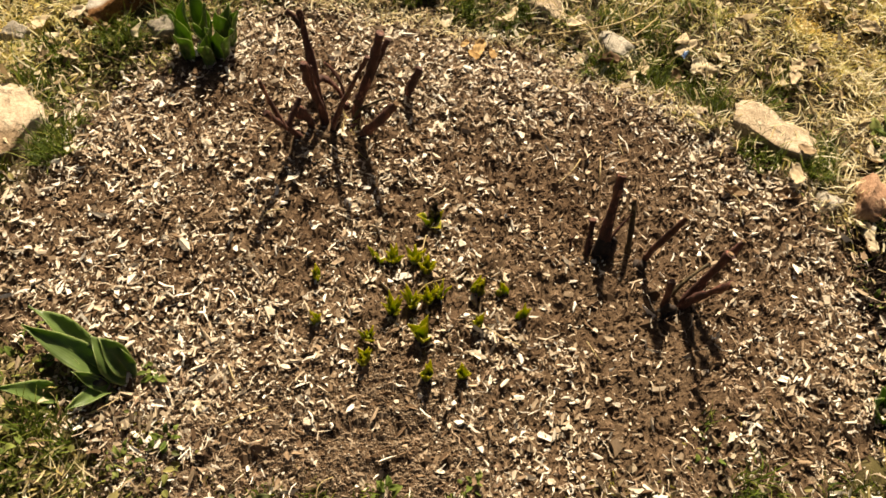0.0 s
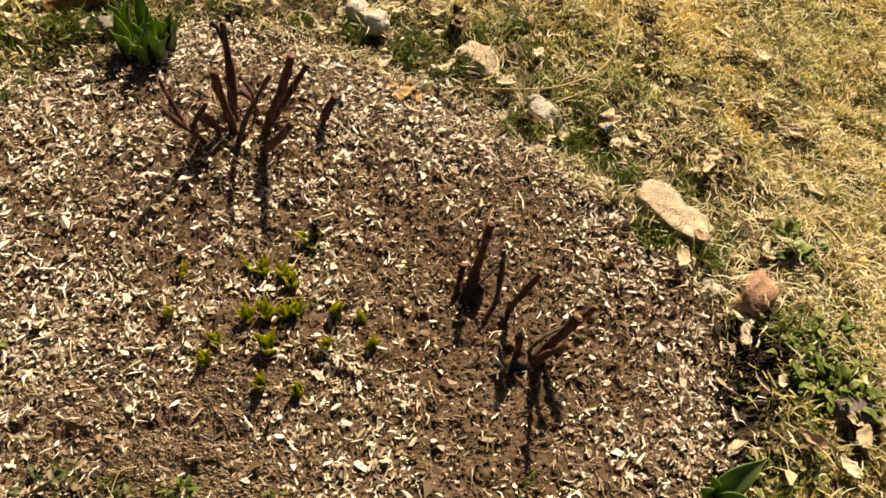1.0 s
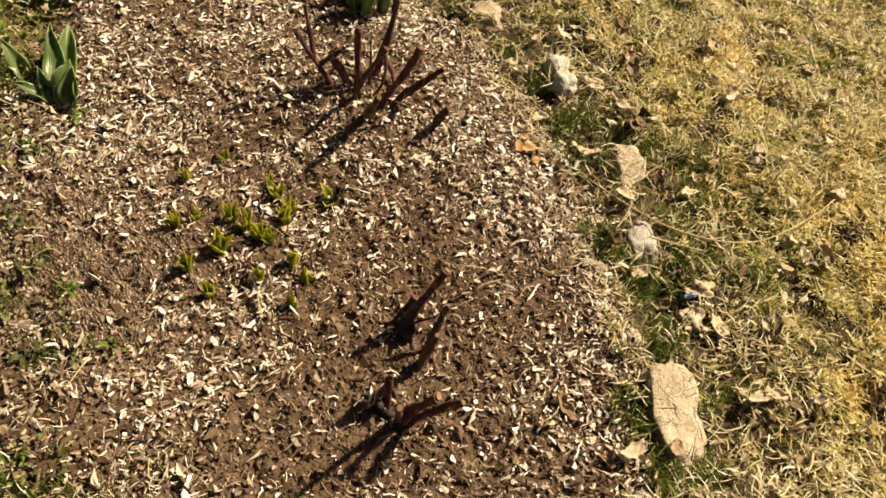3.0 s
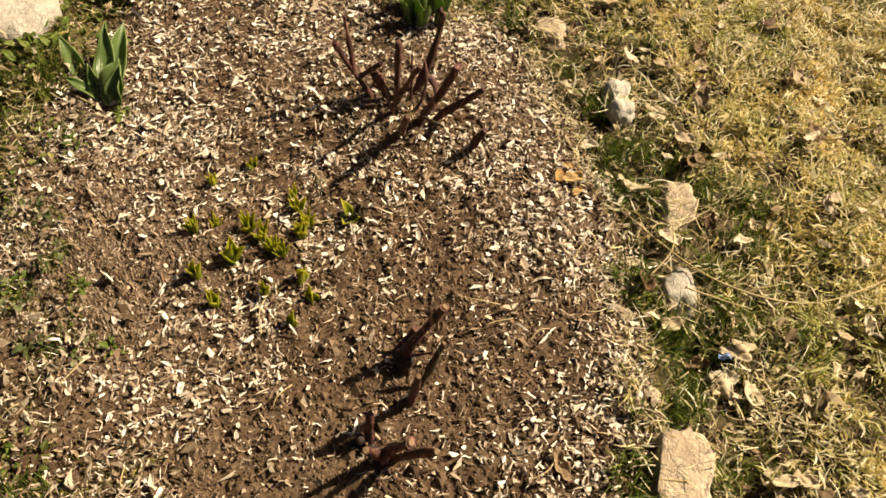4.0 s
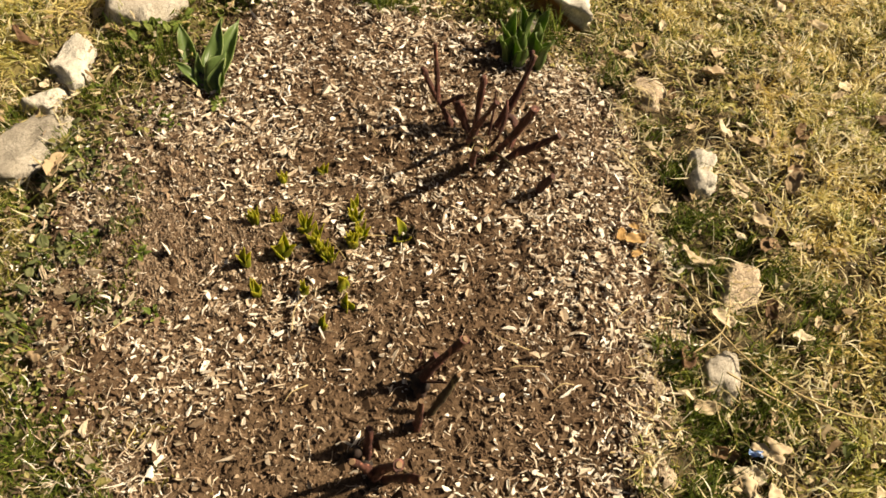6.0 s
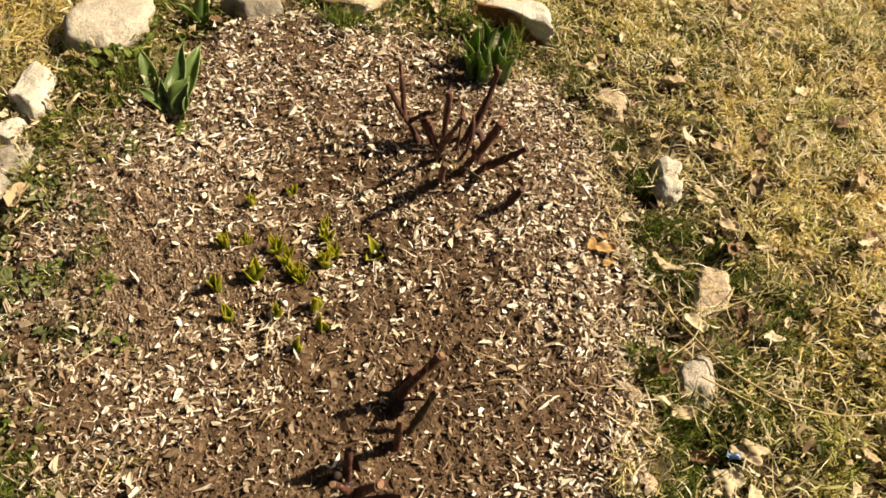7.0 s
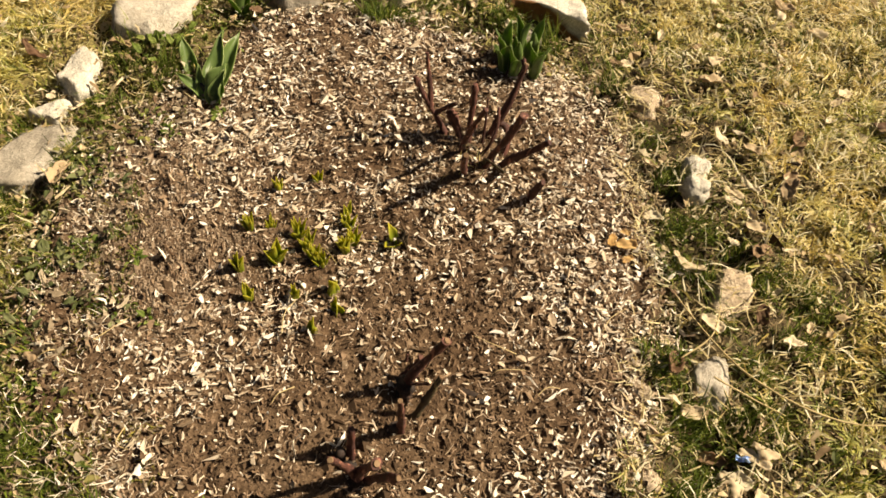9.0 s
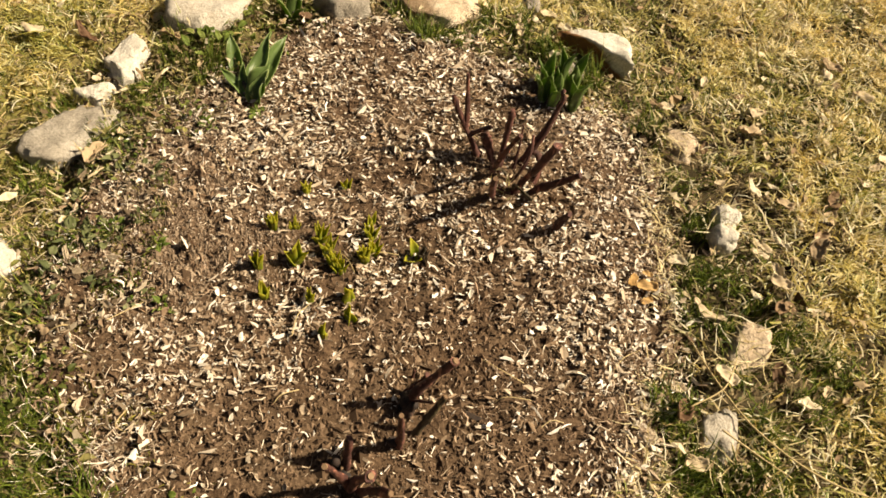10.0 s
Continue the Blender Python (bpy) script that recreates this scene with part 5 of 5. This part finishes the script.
grass("curly_stalks", 2600, VIEW, lambda x, y: rim(x, y) * shaggy(x, y) * (0.3 + 0.7 * step(0.4, 0.65, vnoise(x, y, 7, 72))), 0.075, 0.0027, (1.05, 0.25), (0.32, 0.25), STRAND, "curly pale dead stalks in the litter beside the bed", rise=0.02, stray=3.0)
mulch("old_leaves", 9000, (-0.75, -0.80, 0.75, 0.05), lambda x, y: south(x, y) * step(-0.24, -0.06, edge_distance(x, y)) * step(0.30, 0.02, edge_distance(x, y)) * (0.25 + 0.75 * step(0.4, 0.65, vnoise(x, y, 8, 70))), 0.0125, 0.0075, 0.0006, MOULD,
      "crumpled grey-brown old leaves on the edge of the mulch", 0.35, 1.5, 0.010, lambda x, y: top_z(x, y) + 0.004, flat=True)
mulch("stray_chips", 9000, VIEW, lambda x, y: rim(x, y) * step(0.22, 0.0, edge_distance(x, y)) * 0.6 * vnoise(x, y, 9, 41), 0.012, 0.0045, 0.0015, PALE, "stray pale wood chips in the grass", 0.35, 0.5, 0.014, lawn_z)


def small_leaves(name, count, chance, size, material, label):
    """Low weeds: many little oval leaves, folded along the midrib."""
    x, y = scatter(count, VIEW, chance)
    n = len(x)
    turn, tilt = RNG.uniform(0, 2 * np.pi, n), RNG.uniform(0.0, 0.8, n)
    ahead = np.stack([np.cos(turn) * np.cos(tilt), np.sin(turn) * np.cos(tilt), np.sin(tilt)], -1)
    side = np.stack([-np.sin(turn), np.cos(turn), RNG.normal(0, 0.25, n)], -1)
    up = np.cross(ahead, side)
    s = RNG.lognormal(np.log(size), 0.35, n)
    c = np.stack([x, y, top_z(x, y) + RNG.uniform(0.004, 0.022, n)], -1)
    v = np.zeros((n, 8, 3))
    for k, (a, w) in enumerate(((0.0, 0.0), (0.35, 0.30), (0.72, 0.26), (1.0, 0.0))):
        mid = c + ahead * (a * s)[:, None] - up * (0.25 * a * a * s)[:, None]
        lift = up * (0.12 * s * (w > 0))[:, None]
        if k in (1, 2):
            v[:, 3 * k - 2] = mid - side * (w * s)[:, None] + lift
            v[:, 3 * k - 1] = mid
            v[:, 3 * k] = mid + side * (w * s)[:, None] + lift
        else:
            v[:, 0 if k == 0 else 7] = mid
    base = 8 * np.arange(n)[:, None]
    quads = np.concatenate([base + [[1, 2, 5, 4]], base + [[2, 3, 6, 5]]])
    tris = np.concatenate([base + [[0, 2, 1]], base + [[0, 3, 2]], base + [[4, 5, 7]], base + [[5, 6, 7]]])
    ob = part(name, np_mesh(name, v, [quads, tris], material), None)
    return tagged(ob, label, "weeds", kind="stuff")


small_leaves("low_weeds", 80000, lambda x, y: np.maximum(rim(x, y) * clear_of_stones(x, y) * np.clip(0.8 * lush(x, y) + 0.10, 0, 1), 0.75 * fringe(x, y) * step(-0.15, -0.05, edge_distance(x, y))) * step(0.30, 0.65, vnoise(x, y, 9, 42)), 0.012, WEED, "low dark green weeds creeping beside the bed")


def dry_leaf_shape(seed, length, width):
    """A curled dead leaf with a wavy, lobed margin and some thickness."""
    rnd = random.Random(seed)
    n, m = 13, 9
    p = [rnd.uniform(0, 6.28) for _ in range(6)]
    curl, roll = rnd.uniform(-0.3, 0.9), rnd.uniform(-0.5, 0.9)
    lobes = rnd.choice((5.0, 9.0, 14.0))
    rows = []
    for i in range(n):
        s = i / (n - 1)
        swell = width * 0.5 * max(0.06, math.sin(math.pi * min(0.97, 0.05 + s * 0.9)) ** 0.6)
        for j in range(m):
            u = 2 * j / (m - 1) - 1
            half = swell * (1 + 0.22 * math.sin(lobes * s + p[0 if u < 0 else 3]) + 0.10 * math.sin(23 * s + p[4]))
            crease = 0.035 * length * math.sin(9 * s + p[1] + 4 * u) + 0.025 * length * math.sin(17 * s - 7 * u + p[5])
            zz = roll * half * u * u * 0.9 + curl * length * (s - 0.5) ** 2 + crease
            rows.append(((s - 0.5) * length, half * u * (1 - 0.15 * u * u) + 0.10 * length * math.sin(3 * s + p[2]), zz))
    i = np.arange(n * m).reshape(n, m)
    q = np.stack([i[:-1, :-1], i[:-1, 1:], i[1:, 1:], i[1:, :-1]], -1).reshape(-1, 4)
    rows = np.array(rows)
    rows[:, 2] -= rows[:, 2].min()
    bm = bmesh.new()
    me = np_mesh("leaf", rows, [q], None, True)
    bm.from_mesh(me)
    bmesh.ops.solidify(bm, geom=bm.faces[:], thickness=0.0007)
    out = bpy.data.meshes.new("dry_leaf")
    bm.to_mesh(out)
    bm.free()
    return out


leaf_shapes = [dry_leaf_shape(300 + k, RNG.uniform(0.034, 0.056), RNG.uniform(0.020, 0.034)) for k in range(14)]
for me in leaf_shapes:
    me.materials.append(DRY)
named = [(-0.518, -0.043), (1.084, 0.022), (1.169, -0.017), (0.995, 0.276), (1.212, 0.094), (1.26, 0.775), (0.972, 0.80), (1.249, 0.964), (1.136, 1.053), (0.336, 1.587), (0.36, 1.57), (0.517, 1.453), (0.53, 1.43),
         (0.751, 1.501), (0.757, 1.905), (0.841, 1.264), (0.86, 1.24), (1.088, 1.388), (0.916, 1.745), (0.028, 1.334), (0.052, 1.44), (0.08, 1.42), (0.149, 1.244), (-0.076, 1.56), (-0.108, 1.684), (0.249, 1.199),
         (-0.147, 1.334), (0.691, 0.928), (0.735, 0.818), (0.667, 0.832), (0.72, 0.85), (0.70, 0.90), (0.564, 0.836), (0.489, -0.165), (-0.902, 0.874), (-0.992, 1.003), (0.686, 0.414), (0.78, 0.86), (0.82, 0.40), (0.90, 0.52), (-0.62, 1.87), (-0.586, 1.833), (-0.44, 1.49), (-0.684, 1.311), (-0.212, 1.821), (0.042, 1.268), (0.183, 1.229), (0.348, 1.552),
         (0.161, 1.705), (-0.047, 1.538), (0.808, 1.218), (1.192, 1.278), (0.953, 0.766), (1.076, 0.514), (0.842, 0.442), (1.388, 1.719), (1.21, 0.05), (1.25, -0.03), (0.39, 0.87), (0.56, 0.94), (0.40, 0.97), (0.22, 1.02)]
lx, ly = scatter(1700, VIEW, lambda x, y: 0.36 * rim(x, y) * clear_of_stones(x, y) * (0.34 + 1.3 * step(0.6, 0.1, edge_distance(x, y)) * step(0.3, 0.6, y)))
for k, (x, y) in enumerate(named + list(zip(lx, ly))):
    ob = part("dry_leaf", leaf_shapes[k % len(leaf_shapes)], None)
    size = RNG.uniform(1.05, 1.6) if k < len(named) else RNG.lognormal(-0.2, 0.3)
    size = 0.85 if k == 0 else 0.6 if (x, y) == (0.489, -0.165) else size
    lift = 0.026 if edge_distance(np.array([x]), np.array([y]))[0] > 0 else 0.006
    ob.matrix_world = pose(x, y, ground_at(x, y) + lift, RNG.normal(0, 11), RNG.normal(0, 11), RNG.uniform(0, 360)) @ Matrix.Scale(size, 4)
    tagged(ob, "curled pale tan dead leaf on the ground", "leaf", group="fallen leaves")


me = leaf_shapes[4].copy()
me.materials.clear()
me.materials.append(ORANGE)
for x, y, turn, size in ((0.131, 0.897, 35, 1.35), (0.112, 0.868, 110, 0.9), (0.166, 0.886, 70, 0.8), (0.094, 0.915, 10, 0.7)):
    ob = part("orange_leaf", me, None)
    ob.matrix_world = pose(x, y, ground_at(x, y) + 0.016, 6, -8, turn) @ Matrix.Scale(size, 4)
    tagged(ob, "orange-yellow dead leaf at the bed's edge", "leaf", group="fallen leaves")

# Larger leaves, brown with rot, in the litter beside the stones.
for k, (x, y, size) in enumerate([(0.465, 0.845, 1.9), (0.405, 1.115, 1.3), (-0.144, 1.987, 1.3), (0.261, 1.532, 1.3), (-0.053, 1.815, 1.4), (0.984, 0.262, 1.2), (-0.93, -0.42, 1.4), (-0.98, 0.20, 1.2)]):
    me = leaf_shapes[(3 * k + 1) % len(leaf_shapes)].copy()
    me.materials.clear()
    me.materials.append(ROTTEN)
    ob = part("brown_leaf", me, None)
    ob.matrix_world = pose(x, y, ground_at(x, y) + 0.024, RNG.normal(0, 14), RNG.normal(0, 14), RNG.uniform(0, 360)) @ Matrix.Scale(size, 4)
    tagged(ob, "dark brown rotting leaf in the litter", "leaf", group="fallen leaves")


def round_leaf(seed, length, width):
    bm = leaf_mesh((0, 0, 0.0), (length, 0, length * 0.15), width, seed, 0.25, 0.25, 10, 5, 0.16, 0.0008, (0.6, 0.42))
    me = bpy.data.meshes.new("leaf")
    bm.to_mesh(me)
    bm.free()
    return me


weed_shapes = [round_leaf(500 + k, RNG.uniform(0.03, 0.05), RNG.uniform(0.018, 0.028)) for k in range(6)]
for me in weed_shapes:
    me.materials.append(WEED_ONE)


dull_shapes = [me.copy() for me in weed_shapes]
for me in dull_shapes:
    me.materials.clear()
    me.materials.append(DULL)


def weed(x, y, r, count, label, size=1.0, tall=0.03, shapes=weed_shapes):
    root = new("weed")
    root.location = (x, y, ground_at(x, y))
    tagged(root, label, "weed", group="weeds round the bed")
    part("crown", tube([(0, 0, -0.01), (0.001, 0.001, 0.004), (0, 0.002, 0.012)], 0.005, 0.003, 5, rings=4, sides=7), GREEN, root)
    for k in range(count):
        a, q = RNG.uniform(0, 2 * np.pi), r * math.sqrt(RNG.random())
        ob = part("leaf", shapes[k % len(shapes)], None, root)
        ob.matrix_basis = pose(q * math.cos(a), q * math.sin(a), 0.004 + tall * RNG.random() * (1 - 0.5 * q / max(r, 0.01)), RNG.normal(0, 18), RNG.normal(-5, 20), math.degrees(a) + RNG.normal(0, 50)) @ Matrix.Scale(size * RNG.uniform(0.6, 1.2), 4)
    return root


weed(1.17, 0.25, 0.11, 130, "dense patch of broad-leaved green weeds", 0.78, 0.045)
weed(1.20, 0.15, 0.06, 26, "pale green broad-leaved weeds", 1.05, 0.04)
weed(1.16, 0.555, 0.065, 26, "dark green weed rosette in the straw", 1.0, 0.03)
for k, (x, y) in enumerate([(1.215, 0.546), (1.125, 0.535), (1.17, 0.625), (1.15, 0.585)]):
    ob = part("grey_leaf", round_leaf(540 + k, 0.058, 0.036), GREYLEAF)
    ob.matrix_world = pose(x, y, ground_at(x, y) + 0.018, RNG.normal(0, 10), RNG.normal(0, 10), RNG.uniform(0, 360))
    tagged(ob, "broad grey-green leaf lying on the grass", "leaf", group="fallen leaves")
for x, y, r, count, size in [(-0.24, -0.345, 0.03, 8, 0.5), (-0.37, -0.43, 0.05, 14, 0.45), (0.11, -0.46, 0.05, 12, 0.45), (0.0, -0.217, 0.02, 6, 0.5), (-0.163, -0.228, 0.02, 6, 0.5), (0.466, -0.185, 0.03, 5, 0.4),
                             (-0.62, -0.15, 0.04, 8, 0.5), (-0.84, 0.06, 0.06, 12, 0.6), (-0.92, -0.05, 0.06, 16, 0.85), (-0.86, -0.09, 0.06, 14, 0.8), (-0.99, 0.0, 0.05, 14, 0.9), (-1.0, 0.12, 0.05, 10, 0.7), (-0.78, -0.22, 0.05, 10, 0.5), (-0.52, -0.30, 0.05, 12, 0.45),
                             (-0.66, -0.30, 0.05, 12, 0.45), (-0.10, -0.50, 0.05, 10, 0.45), (0.33, -0.42, 0.04, 8, 0.5), (-0.60, 0.03, 0.02, 5, 0.5), (-0.56, -0.10, 0.02, 5, 0.5), (0.97, 0.12, 0.04, 8, 0.45), (1.0, -0.05, 0.06, 10, 0.5)]:
    weed(x, y, r, count + 3, "small green weed by the flower bed", size, 0.018)

for x, y, r, count, size in [(-0.478, -0.377, 0.045, 16, 0.75), (-0.478, -0.324, 0.035, 12, 0.7), (-0.411, -0.251, 0.03, 8, 0.6), (-0.223, -0.421, 0.045, 16, 0.75), (-0.212, -0.350, 0.04, 14, 0.7), (-0.153, -0.449, 0.035, 12, 0.7),
                             (-0.098, -0.349, 0.03, 8, 0.55), (-0.028, -0.287, 0.02, 5, 0.5), (-0.259, -0.270, 0.025, 7, 0.55), (-0.356, -0.406, 0.04, 14, 0.7), (-0.042, -0.474, 0.035, 10, 0.6), (-0.60, -0.36, 0.05, 16, 0.75)]:
    weed(x, y, r, count, "dull grey-green weed rosette in the litter", size, 0.016, dull_shapes)


def dry_stalk(points, r, label):
    ob = part("dry_stalk", tube(points, r, r * 0.7, 900 + len(points), rings=18, sides=6, rough=0.08), STRAW_ONE)
    return tagged(ob, label, "stalk", group="loose stalks on the lawn")


STRAW_ONE = bits_material("stalk", [(0.44, 0.33, 0.16), (0.60, 0.48, 0.27)], 0.6, 60.0, 0.0, 0.0, single=True)
ob = part("dry_tuft", np_mesh("dry_tuft", *blades(40, *(RNG.normal((-0.205, 0.615), 0.014, (40, 2)).T), np.full(40, 0.004), RNG.uniform(0.03, 0.08, 40), np.full(40, 0.0032), RNG.normal(0.35, 0.3, 40), RNG.normal(0.25, 0.2, 40), 3, 2.5), STRAW), None)
tagged(ob, "withered straw tuft at the foot of a shrub", "grass")
dry_stalk([(0.30, 0.935, 0.016), (0.430, 0.945, 0.026), (0.545, 0.980, 0.026), (0.652, 1.065, 0.018), (0.716, 1.165, 0.016), (0.752, 1.330, 0.018), (0.760, 1.450, 0.012)], 0.0022, "long curved dry stalk arching over the lawn")
dry_stalk([(0.530, 0.885, 0.055), (0.590, 0.945, 0.036), (0.640, 1.005, 0.014)], 0.0020, "bent dry stalk leaning on a stone")
dry_stalk([(1.235, 0.655, 0.012), (1.262, 0.612, 0.016), (1.285, 0.575, 0.014)], 0.005, "short pale stick in the straw")
dry_stalk([(0.455, 0.86, 0.02), (0.43, 0.95, 0.03), (0.36, 1.02, 0.02)], 0.0018, "thin dry stalk beside a stone")
for k in range(60):
    x, y = RNG.uniform(-1.2, 1.5), RNG.uniform(-0.7, 2.2)
    a, q = RNG.uniform(0, 6.28), RNG.uniform(0.04, 0.11)
    mx, my = x + 0.5 * q * math.cos(a) + RNG.normal(0, 0.008), y + 0.5 * q * math.sin(a) + RNG.normal(0, 0.008)
    ex, ey = x + q * math.cos(a), y + q * math.sin(a)
    dry_stalk([(x, y, ground_at(x, y) + 0.010), (mx, my, ground_at(mx, my) + 0.020), (ex, ey, ground_at(ex, ey) + 0.012)], 0.0013, "thin dry stalk lying on the ground")

# A scrap of blue foil among pale leaves.
bm = bmesh.new()
bmesh.ops.create_grid(bm, x_segments=8, y_segments=5, size=0.5)
for v in bm.verts:
    v.co = Vector((v.co.x * 0.030, v.co.y * 0.012, 0.006 * math.sin(v.co.x * 9) + 0.005 * math.cos(v.co.y * 7 + v.co.x * 5)))
bmesh.ops.solidify(bm, geom=bm.faces[:], thickness=0.0006)
foil = part("foil_scrap", bm, FOIL)
foil.matrix_world = pose(0.690, 0.877, ground_at(0.690, 0.877) + 0.040, 14, -10, 60)
tagged(foil, "crumpled scrap of blue foil in the grass", "litter")
